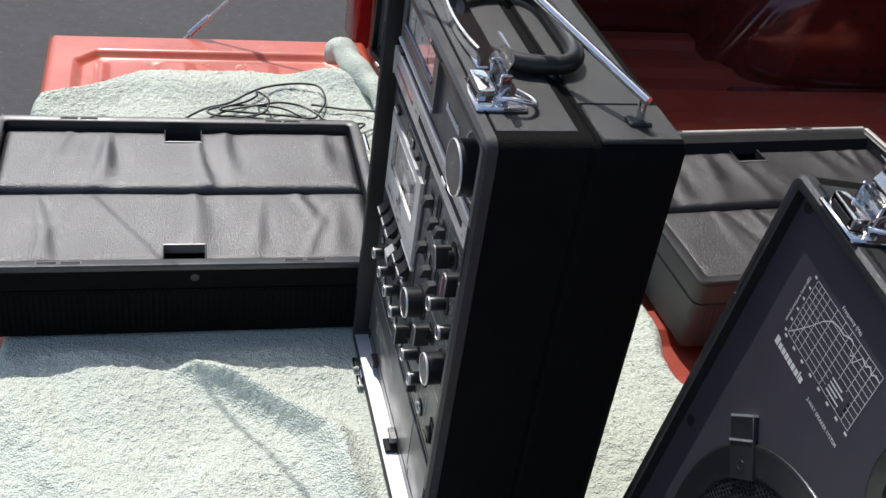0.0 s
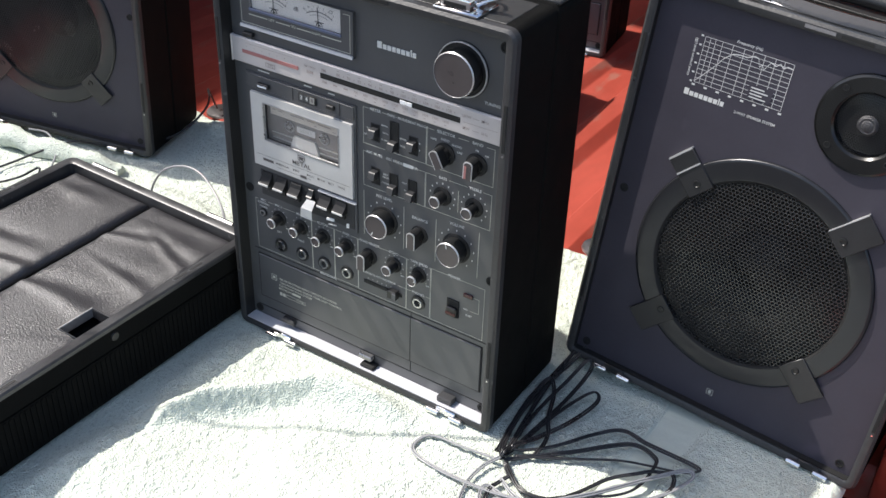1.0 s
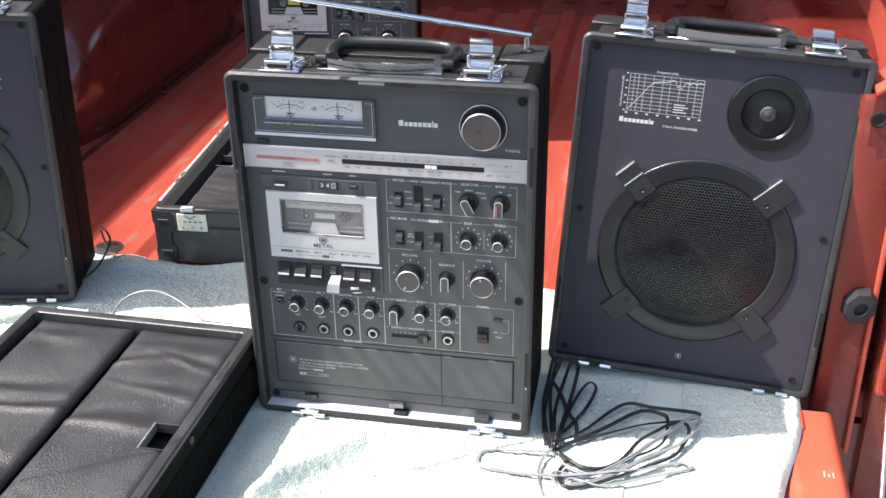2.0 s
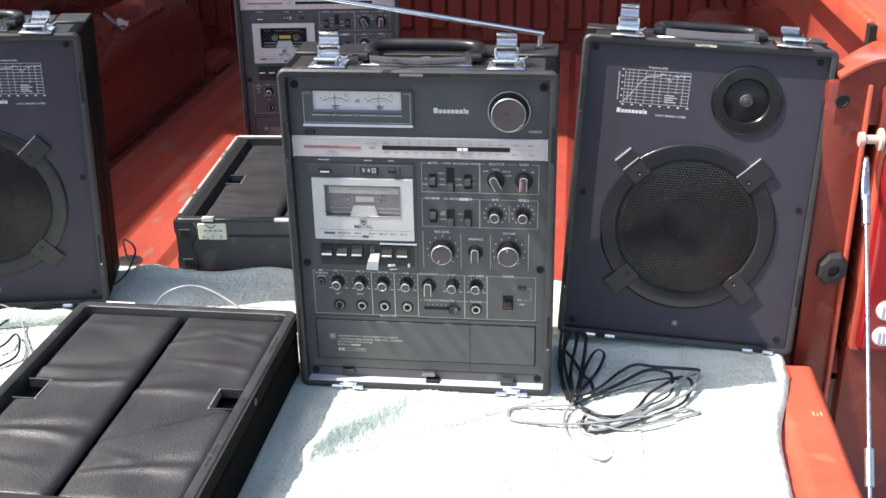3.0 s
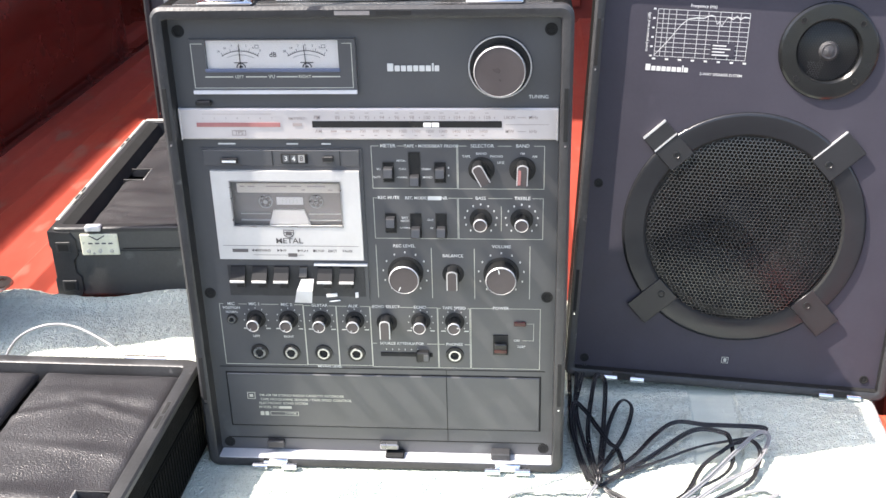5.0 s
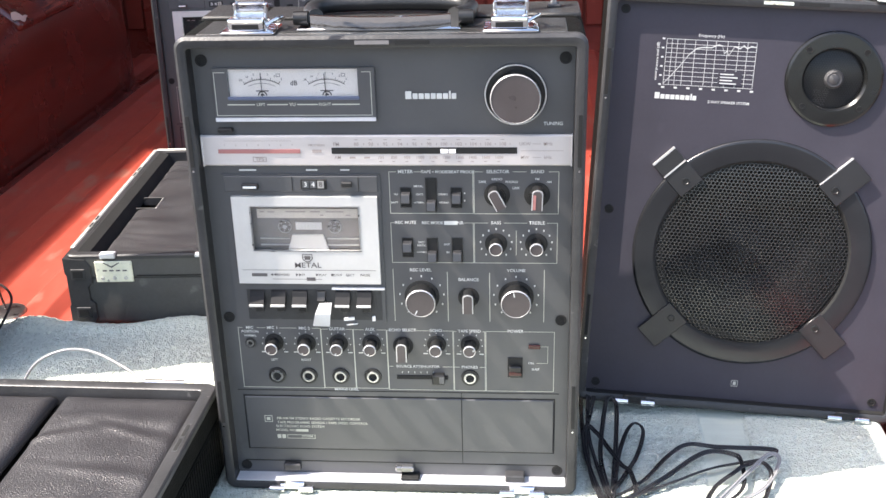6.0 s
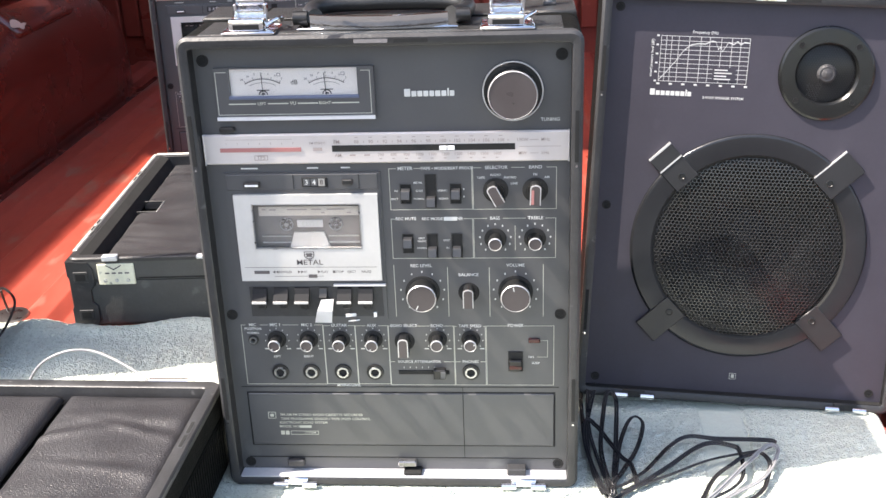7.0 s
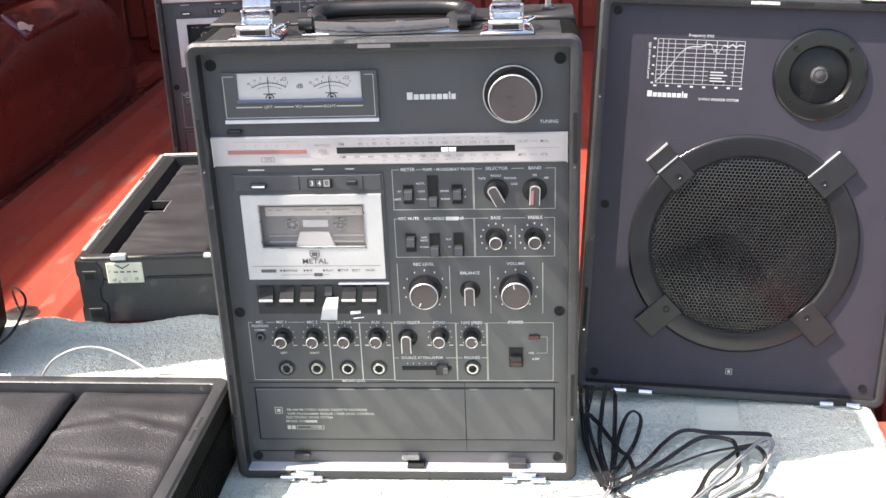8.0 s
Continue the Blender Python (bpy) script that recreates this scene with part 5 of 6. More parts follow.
    for word, x, z, size in (
            ("TUNING", 0.1426, 0.3633, 0.0042), ("METER", 0.0163, 0.3208, 0.0044), ("TAPE • MODE/BEAT PROOF", 0.0530, 0.3206, 0.0038), ("SELECTOR", 0.0960, 0.3208, 0.0042), ("BAND", 0.1300, 0.3208, 0.0042),
            ("REC MUTE", 0.0150, 0.2737, 0.0040), ("REC MODE", 0.0385, 0.2735, 0.0038), ("NR", 0.0630, 0.2735, 0.0042), ("BASS", 0.0943, 0.2736, 0.0042), ("TREBLE", 0.1300, 0.2736, 0.0042),
            ("REC LEVEL", 0.0267, 0.2281, 0.0042), ("BALANCE", 0.0694, 0.2189, 0.0042), ("VOLUME", 0.1120, 0.2281, 0.0042), ("MIC", -0.1345, 0.1686, 0.0040), ("POSITION", -0.1345, 0.1645, 0.0036),
            ("NORMAL", -0.1345, 0.1602, 0.0028), ("MIC 1", -0.1130, 0.1686, 0.0042), ("MIC 2", -0.0832, 0.1684, 0.0042), ("GUITAR", -0.0528, 0.1680, 0.0042), ("AUX", -0.0222, 0.1678, 0.0042),
            ("ECHO SELECT", 0.0080, 0.1676, 0.0040), ("ECHO", 0.0387, 0.1674, 0.0042), ("TAPE SPEED", 0.0695, 0.1671, 0.0040), ("POWER", 0.1115, 0.1675, 0.0042), ("SOURCE ATTENUATOR", 0.0210, 0.1297, 0.0038),
            ("PHONES", 0.0692, 0.1297, 0.0040), ("MIXING LEVEL", -0.0473, 0.1041, 0.0036), ("LEFT", -0.1138, 0.1352, 0.0032), ("RIGHT", -0.0837, 0.1352, 0.0032), ("ON", 0.1258, 0.1347, 0.0032), ("SLEEP", 0.1300, 0.1283, 0.0030),
            ("TAPE", 0.0825, 0.3115, 0.0030), ("RADIO", 0.0953, 0.3140, 0.0030), ("PHONO", 0.1080, 0.3115, 0.0030), ("LINE", 0.1115, 0.3060, 0.0030), ("FM", 0.1298, 0.3140, 0.0030), ("AM", 0.1400, 0.3115, 0.0030),
            ("EASY", 0.0285, 0.2550, 0.0026), ("MATIC", 0.0285, 0.2520, 0.0026), ("NORMAL", 0.0285, 0.2455, 0.0022), ("OUT", 0.0507, 0.2530, 0.0026), ("IN", 0.0515, 0.2455, 0.0026), ("METAL", 0.0272, 0.3075, 0.0026),
            ("CrO2", 0.0280, 0.3000, 0.0026), ("NORMAL", 0.0275, 0.2925, 0.0022), ("STEREO", 0.0485, 0.3000, 0.0024), ("MONO", 0.0492, 0.2925, 0.0026), ("VU", 0.0075, 0.3000, 0.0026), ("BATT", 0.0060, 0.2925, 0.0026)):
        part("printed_word", letters(bmesh.new(), word, x, z, size, Y), PRINT_W, root)
    bm = bmesh.new()
    bar(bm, 0.0488, 0.0605, 0.2717, 0.2753, Y)
    for cx, cz, r in ((0.0271, 0.2021, 0.0200), (0.1119, 0.2021, 0.0200), (0.0943, 0.2542, 0.0138), (0.1295, 0.2542, 0.0138)):
        for k in range(11):
            a = radians(-50 + 28 * k)
            bar(bm, cx + r * math.cos(a) - 0.0006, cx + r * math.cos(a) + 0.0006, cz + r * math.sin(a) - 0.0009, cz + r * math.sin(a) + 0.0009, Y)
    for cx in (-0.1125, -0.0822, -0.0520, -0.0212, 0.0390, 0.0699):
        for k in range(9):
            a = radians(-40 + 32.5 * k)
            bar(bm, cx + 0.0112 * math.cos(a) - 0.0004, cx + 0.0112 * math.cos(a) + 0.0004, 0.1535 + 0.0112 * math.sin(a) - 0.0006, 0.1535 + 0.0112 * math.sin(a) + 0.0006, Y)
        bar(bm, cx - 0.0125, cx - 0.0085, 0.1430, 0.1440, Y)
        bar(bm, cx + 0.0085, cx + 0.0125, 0.1430, 0.1440, Y)
    for x0, x1, z in ((-0.1290, -0.1140, 0.3218), (-0.0700, -0.0600, 0.3218), (-0.0400, -0.0320, 0.3218)):
        bar(bm, x0, x1, z, z + 0.0013, Y)
    for k in range(6):
        bar(bm, 0.0060 + 0.0058 * k, 0.0066 + 0.0058 * k, 0.1228, 0.1244, Y)
    for z in (0.3005, 0.2935):
        bar(bm, 0.0668, 0.0678, z, z + 0.0016, Y)
    tagged(part("dial_marking", bm, PRINT_W, root, "fine white dial marks"), kind="stuff")
    # battery compartment lid
    lid = part("compartment_lid", boxed(-0.1462, 0.1474, -0.0016, 0, 0.0380, 0.0956, r=0.0008), PANEL, root, "wide compartment lid")
    bm = bmesh.new()
    frame_plate(bm, -0.1474, 0.1486, 0.0368, 0.0968, -0.1462, 0.1474, 0.0380, 0.0956, -0.0003, 0.001)
    part("lid_gap", bm, PIT, lid)
    part("lid_split", boxed(0.0607, 0.0615, -0.0018, -0.0008, 0.0382, 0.0954), PIT, lid)
    part("panel_groove", boxed(0.0608, 0.0613, -0.0004, 0.001, 0.0235, 0.0368), PIT, root)
    part("panel_groove", boxed(0.0608, 0.0613, -0.0004, 0.001, 0.0968, 0.1020), PIT, root)
    part("panel_groove", boxed(-0.152, 0.152, -0.0004, 0.001, 0.1020, 0.1026), PIT, root)
    part("panel_groove", boxed(-0.152, 0.152, -0.0004, 0.001, 0.0228, 0.0236), PIT, root)
    bm = bmesh.new()
    YL = -0.0020
    part("printed_word", letters(bmesh.new(), "FM-AM FM STEREO RADIO CASSETTE RECORDER", -0.0763, 0.0722, 0.0037, YL), PRINT, lid)
    part("printed_word", letters(bmesh.new(), "TAPE PROGRAMME SENSOR / TAPE SPEED CONTROL", -0.0727, 0.0676, 0.0037, YL), PRINT, lid)
    part("printed_word", letters(bmesh.new(), "ELECTRONIC ECHO SYSTEM", -0.0945, 0.0634, 0.0037, YL), PRINT, lid)
    part("printed_word", letters(bmesh.new(), "MODEL NO.", -0.1085, 0.0590, 0.0037, YL), PRINT, lid)
    bar(bm, -0.0990, -0.0870, 0.0576, 0.0604, YL)
    outline(bm, -0.1080, -0.0807, 0.0498, 0.0542, YL, 0.0005)
    bar(bm, -0.1176, -0.1140, 0.0498, 0.0542, YL)
    bar(bm, -0.1130, -0.1094, 0.0498, 0.0542, YL)
    part("printed_word", letters(bmesh.new(), "SYSTEM", -0.0885, 0.0520, 0.0032, YL), PRINT, lid)
    outline(bm, -0.1285, -0.1209, 0.0679, 0.0753, YL, 0.0006)
    bar(bm, -0.1265, -0.1230, 0.0700, 0.0732, YL)
    part("badge", bm, PRINT, lid)
    # First two are catches; last two dark blocks form shadows on the ledge.
    for x0, x1, z0, z1, depth, look_mat in ((-0.1134, -0.0967, 0.0150, 0.0225, 0.0060, RIM), (-0.0038, 0.0137, 0.0168, 0.0228, 0.0075, RIM_ALU), (0.0015, 0.0193, 0.0100, 0.0135, 0.0120, PIT), (0.1021, 0.1205, 0.0100, 0.0172, 0.0110, RIM)):
        part("catch_and_shadow", boxed(x0, x1, -depth, 0, z0, z1, r=0.001), look_mat, root)
    handle(root)
    latch(root, -0.108, True)
    latch(root, 0.107, True)
    if antenna:
        base = Vector((0.144, 0.097, HT))
        way = Vector((-0.86, -0.44, 0.235)).normalized()
        ant = part("antenna", tube(bmesh.new(), [base, base + Vector((0, 0, 0.022))], 0.0032, 12), CHROME, root, "telescopic chrome aerial drawn out", smooth=60)
        p = base + Vector((0, 0, 0.021))
        for k, (a, b, r) in enumerate(((-0.004, 0.20, 0.0034), (0.20, 0.40, 0.0028), (0.40, 0.62, 0.0023), (0.62, 0.85, 0.0018), (0.85, 1.07, 0.0014))):
            part("aerial_section", tube(bmesh.new(), [p + way * a, p + way * b], r, 10), CHROME, ant, smooth=60)
        part("aerial_tip", tube(bmesh.new(), [p + way * 1.068, p + way * 1.078], 0.0034, 10), CHROME, ant, smooth=60)
        part("aerial_foot", boxed(0.138, 0.150, 0.089, 0.105, HT + 0.0015, HT + 0.005, r=0.001), RIM, ant)
    return root


# ---- loudspeakers ----
def perforated(bm, radius, pitch, hole, dome, y):
    """A round steel sheet with rows of six-sided holes, slightly domed towards -y."""
    rows = int(radius / (pitch * 0.866)) + 1
    for j in range(-rows, rows + 1):
        for i in range(-rows - 2, rows + 3):
            cx, cz = (i + 0.5 * (j % 2)) * pitch, j * pitch * 0.866
            if math.hypot(cx, cz) > radius - pitch * 0.45:
                continue
            rings = []
            for q, back in ((pitch / math.sqrt(3), 0.0), (hole * 1.14, 0.0), (hole, 0.0007)):
                rings.append([])
                for k in range(6):
                    a = radians(30 + 60 * k)
                    px, pz = cx + q * math.cos(a), cz + q * math.sin(a)
                    rings[-1].append(bm.verts.new((px, y + back * pitch / 0.004 - dome * (1 - (px * px + pz * pz) / radius ** 2), pz)))
            for outer, inner in zip(rings, rings[1:]):
                for k in range(6):
                    bm.faces.new((outer[k], outer[(k + 1) % 6], inner[(k + 1) % 6], inner[k]))
    return bm


SW = 0.1655
WX, WZ, WR = 0.0, 0.1722, 0.1203     # woofer
QZ, QR = 0.3552, 0.0468              # tweeter


def disc_plate(bm, hw, z0, z1, holes, y0, y1, n=64):
    """A panel with round openings, built as a fan of quads from each opening to its own cell."""
    zs = [z0, (holes[0][1] + holes[0][2] + holes[1][1] - holes[1][2]) / 2, z1]
    for (cx, cz, r), a, b in zip(holes, zs, zs[1:]):
        front, rim_front, rim_back = [], [], []
        for k in range(n):
            t = 2 * math.pi * k / n
            c, s = math.cos(t), math.sin(t)
            q = min(((hw - cx) / c if c > 1e-6 else 9), ((-hw - cx) / c if c < -1e-6 else 9), ((b - cz) / s if s > 1e-6 else 9), ((a - cz) / s if s < -1e-6 else 9))
            front.append(bm.verts.new((cx + q * c, y0, cz + q * s)))
            rim_front.append(bm.verts.new((cx + r * c, y0, cz + r * s)))
            rim_back.append(bm.verts.new((cx + r * c, y1, cz + r * s)))
        for k in range(n):
            j = (k + 1) % n
            bm.faces.new((front[k], front[j], rim_front[j], rim_front[k]))
            bm.faces.new((rim_front[k], rim_front[j], rim_back[j], rim_back[k]))
        for sx, sz in ((hw, b), (-hw, b), (-hw, a), (hw, a)):
            ang = math.atan2(sz - cz, sx - cx) % (2 * math.pi)
            k = int(ang / (2 * math.pi) * n)
            bm.faces.new((front[k], front[(k + 1) % n], bm.verts.new((sx, y0, sz))))
    return bm


def speaker(m, label, side):
    """side: 1 for the tweeter on the case's right, -1 for its mirror twin."""
    QX = side * 0.0578
    root = thing("loudspeaker", m, label, "loudspeaker", "pair of matching loudspeakers")
    case_shell(root, SW, "black grained case", 0.0095, False)
    top_caps(root, SW)
    bm = bmesh.new()
    disc_plate(bm, SW - 0.009, 0.009, HT - 0.009, ((WX, WZ, 0.100), (QX, QZ, 0.030)), 0.0, 0.012)
    part("baffle", bm, SPK_PANEL, root, "violet-grey painted baffle")
    for x, z in ((-0.148, 0.413), (0.145, 0.413), (-0.1475, 0.211), (0.1465, 0.211), (-0.146, 0.019), (0.1435, 0.0195)):
        screw(root, x, z, r=0.004)
    mw = Matrix.Translation((WX, 0, WZ))
    ring = part("woofer_ring", lathe(bmesh.new(), [(WR, 0), (WR - 0.0002, 0.0010), (WR - 0.0009, 0.0020), (WR - 0.0019, 0.0027), (WR - 0.0030, 0.0030), (WR - 0.0036, 0.0030), (0.0997, 0.0030), (0.0991, 0.0029)], 72), TURNED, root, "broad dark ring with a turned sheen", smooth=40)
    ring.location = (WX, 0, WZ)
    part("ring_lip", lathe(bmesh.new(), [(0.0991, 0.0029), (0.0975, 0.0022), (0.0962, 0.0004), (0.0958, -0.0020)], 72), PIT, ring, "black inner lip", smooth=40)
    grille = part("grille", perforated(bmesh.new(), 0.0985, 0.0040, 0.0017, 0.006, -0.001), GRILLE, root, "perforated black steel grille")
    grille.location = (WX, 0, WZ)
    part("woofer_cone", lathe(bmesh.new(), [(0.100, -0.010), (0.096, -0.006), (0.088, -0.006), (0.082, -0.012), (0.034, -0.040), (0.032, -0.038), (0.020, -0.026), (0, -0.022)], 48, mw), CONE, root, "grey paper cone behind the grille", smooth=40)
    for a in (45, 135, 225, 315):
        cl = part("clamp", boxed(-0.0140, 0.0140, -0.0050, -0.0022, 0.0945, 0.1375, r=0.0005), CLAMP, root, "flat steel clamp", smooth=40)
        cl.matrix_basis = mw @ Matrix.Rotation(radians(a - 90), 4, 'Y')
        # Bright strips put sunlight on the clamp edges that face up and left.
        if a == 45:
            part("lit_edge", boxed(-0.0138, 0.0138, -0.0049, -0.0004, 0.1373, 0.1390), BRIGHT, cl, "bright strip standing for a sunlit edge")
            part("lit_edge", boxed(-0.0138, 0.0138, -0.0058, -0.0048, 0.1205, 0.1220), BRIGHT, cl, "bright strip standing for a sunlit edge")
        if a == 135:
            part("lit_edge", boxed(-0.0147, -0.0138, -0.0049, -0.0004, 0.0965, 0.1370), BRIGHT, cl, "bright strip standing for a sunlit edge")
        part("clamp_step", boxed(-0.0135, 0.0135, -0.0030, 0.0, 0.1210, 0.1370, r=0.001), CLAMP, cl)
        part("clamp_screw", lathe(bmesh.new(), [(0.0040, 0.0049), (0.0038, 0.0058), (0.0030, 0.0060), (0.0024, 0.0054), (0, 0.0054)], 14, Matrix.Translation((0, 0, 0.1042))), KNOB, cl, smooth=40)
    mq = Matrix.Translation((QX, 0, QZ))
    part("tweeter_ring", lathe(bmesh.new(), [(QR, 0), (QR - 0.0008, 0.0024), (QR - 0.003, 0.0036), (0.031, 0.0038), (0.029, 0.0015), (0.0285, -0.004)], 48, mq), RING, root, "glossy black tweeter ring", smooth=25)
    g2 = part("tweeter_grille", perforated(bmesh.new(), 0.0292, 0.0025, 0.00108, 0.003, 0.002), GRILLE, root)
    g2.location = (QX, 0, QZ)
    dome = part("tweeter_dome", lathe(bmesh.new(), [(0.0295, -0.010), (0.014, -0.012), (0.009, -0.009), (0, -0.008)], 32, mq), CONE, root, smooth=40)
    part("dust_cap", lathe(bmesh.new(), [(0.0095, 0.0004), (0.0090, 0.0018), (0.0070, 0.0030), (0.0055, 0.0026), (0.0035, 0.0036), (0, 0.0040)], 24, mq), DUSTCAP, dome, "grey metal centre cap", smooth=40)
    for a in (45, 135, 225, 315):
        screw(root, QX + 0.0386 * math.cos(radians(a)), QZ + 0.0386 * math.sin(radians(a)), y=-0.0037, r=0.0026)
    # response chart, words, badge
    x0 = -0.1055 if side > 0 else 0.0200
    x1, z0, z1 = x0 + 0.0865, 0.3415, 0.3862
    Y = -0.0004
    bm = bmesh.new()
    for k in range(11):
        z = z0 + (z1 - z0) * k / 10
        bar(bm, x0, x1, z - 0.00022, z + 0.00022, Y)
    for t in (0, 0.06, 0.12, 0.2, 0.32, 0.45, 0.55, 0.68, 0.80, 0.90, 1.0):
        x = x0 + (x1 - x0) * t
        bar(bm, x - 0.00022, x + 0.00022, z0, z1, Y - 0.0001)
    for k in range(8):
        x = x0 + (x1 - x0) * (k / 7)
        bar(bm, x - 0.0016, x + 0.0016, z0 - 0.0036, z0 - 0.0018, Y)
    for k in range(6):
        z = z0 + (z1 - z0) * k / 5
        bar(bm, x0 - 0.0045, x0 - 0.0020, z - 0.0008, z + 0.0008, Y)
    tagged(part("chart_grid", bm, PRINT_W, root, "white frequency response grid"), kind="stuff")
    curve = [(0, 0.02), (0.08, 0.2), (0.18, 0.45), (0.26, 0.68), (0.34, 0.82), (0.42, 0.85), (0.5, 0.85), (0.58, 0.92), (0.62, 0.9), (0.65, 0.74), (0.68, 0.8), (0.70, 0.7), (0.76, 0.9), (0.82, 0.86), (0.86, 0.93), (0.9, 0.86), (0.94, 0.92), (1.0, 0.9)]
    bm = bmesh.new()
    for (a, p), (b, q) in zip(curve, curve[1:]):
        xa, xb, za, zb = x0 + (x1 - x0) * a, x0 + (x1 - x0) * b, z0 + (z1 - z0) * p, z0 + (z1 - z0) * q
        bm.faces.new([bm.verts.new(v) for v in ((xa, Y - 0.0002, za - 0.0005), (xb, Y - 0.0002, zb - 0.0005), (xb, Y - 0.0002, zb + 0.0005), (xa, Y - 0.0002, za + 0.0005))])
    part("chart_curve", bm, PRINT_W, root)
    part("printed_word", letters(bmesh.new(), "Frequency (Hz)", x0 + 0.0425, z1 + 0.0045, 0.0040, Y), PRINT_W, root)
    part("printed_word", letters(bmesh.new(), "sound pressure level (dB)", x0 - 0.0080, z0 + 0.0225, 0.0036, Y, turn=90), PRINT_W, root)
    part("printed_word", letters(bmesh.new(), "2-WAY SPEAKER SYSTEM", x0 + 0.0655, z0 - 0.0150, 0.0037, Y), PRINT_W, root)
    bm = bmesh.new()
    outline(bm, -0.0035, 0.0035, 0.0255, 0.0325, Y, 0.0005)
    bar(bm, -0.0015, 0.0015, 0.0270, 0.0310, Y)
    part("badge", bm, PRINT, root)
    at = x0 - 0.0070
    for k, (w, h) in enumerate(((0.0052, 0.0062), (0.0044, 0.0045), (0.0044, 0.0045), (0.0044, 0.0045), (0.0042, 0.0045), (0.0046, 0.0045), (0.0044, 0.0045), (0.0015, 0.0064), (0.0040, 0.0045))):
        part("mark_block", bar(bmesh.new(), at, at + w * 0.92, z0 - 0.0143, z0 - 0.0143 + h, Y), PRINT_W, root)
        at += w + 0.0005
    part("chart_legend", boxed(x0 + 0.0525, x0 + 0.0755, -0.0009, -0.0006, z0 + 0.0025, z0 + 0.0155), SPK_PANEL, root)
    bm = bmesh.new()
    for z, n in ((0.0130, 0.013), (0.0100, 0.017), (0.0070, 0.012), (0.0040, 0.016)):
        bar(bm, x0 + 0.0545, x0 + 0.0545 + n, z0 + z - 0.0006, z0 + z + 0.0006, -0.0011)
    part("legend_print", bm, PRINT_W, root)
    handle(root)
    latch(root, -0.108, True)
    latch(root, 0.107, False)
    return root


# ---- case lids: shallow trays with quilted lining ----
def lining(root, x0, x1, y0, y1, z, notch, seed, puffy):
    """A padded vinyl flap with pull creases, a finger notch in its outer edge."""
    nx, ny = 60, 110
    rg = np.random.RandomState(seed)
    creases = [(rg.uniform(y0 + 0.03, y1 - 0.03), rg.uniform(-0.30, 0.22), rg.uniform(0.0045, 0.013), rg.uniform(0.35, 1.0), rg.uniform(-0.9, 0.9), rg.uniform(0.6, 1.5)) for _ in range(9)]
    side = 1 if notch > 0 else -1

    def height(x, y):
        u = (x - (x0 + x1) / 2) / (x1 - x0) * 2
        e = np.minimum(np.minimum(x - x0, x1 - x), np.minimum(y - y0, y1 - y))
        h = 0.007 * (1 - np.exp(-np.maximum(e, 0) / 0.0035))
        for cy, k, w, a, uc, us in creases:
            d = y - cy - k * (x - x0) - 0.003 * np.sin(x * 34 + cy * 40)
            ww = w * (1 + 0.5 * (u - uc))
            h = h + puffy * a * (0.0024 * np.exp(-(d / ww) ** 2) - 0.0017 * np.exp(-((d - 1.7 * ww) / (1.3 * ww)) ** 2)) * np.exp(-((u - uc) / us) ** 2)
        h = h + 0.0006 * np.sin(x * 31 + seed) * np.sin(y * 23 + 2 * x * 17)
        return z + h
    me = sheet(np.linspace(x0, x1, nx), np.linspace(y0, y1, ny), height)
    bm = bmesh.new()
    bm.from_mesh(me)
    bpy.data.meshes.remove(me)
    edge = x1 if side > 0 else x0
    yc = (y0 + y1) / 2
    gone = [f for f in bm.faces if abs(f.calc_center_median().x - edge) < 0.029 and abs(f.calc_center_median().y - yc) < 0.0205]
    bmesh.ops.delete(bm, geom=gone, context='FACES')
    made = bmesh.ops.extrude_edge_only(bm, edges=[e for e in bm.edges if e.is_boundary])["geom"]
    for g in made:
        if isinstance(g, bmesh.types.BMVert):
            g.co.z = z - 0.004
    flap = part("lining_flap", bm, VINYL, root, "padded black vinyl lining flap", smooth=60)
    f = bmesh.new()
    xa, xb = sorted((edge - side * 0.030, edge - side * 0.0005))
    box(f, xa, xb, yc - 0.0225, yc - 0.0210, z - 0.003, z + 0.0085, r=0.0006)
    part("notch_side", f, BLACK, flap)
    f = bmesh.new()
    box(f, xa, xb, yc + 0.0210, yc + 0.0225, z - 0.003, z + 0.0085, r=0.0006)
    part("notch_side", f, BLACK, flap)
    f = bmesh.new()
    xi = edge - side * 0.029
    box(f, min(xi, xi - side * 0.002), max(xi, xi - side * 0.002), yc - 0.0225, yc + 0.0225, z - 0.003, z + 0.0085, r=0.0006)
    part("notch_edge", f, ALU, flap, "pale notch edging")
    return flap


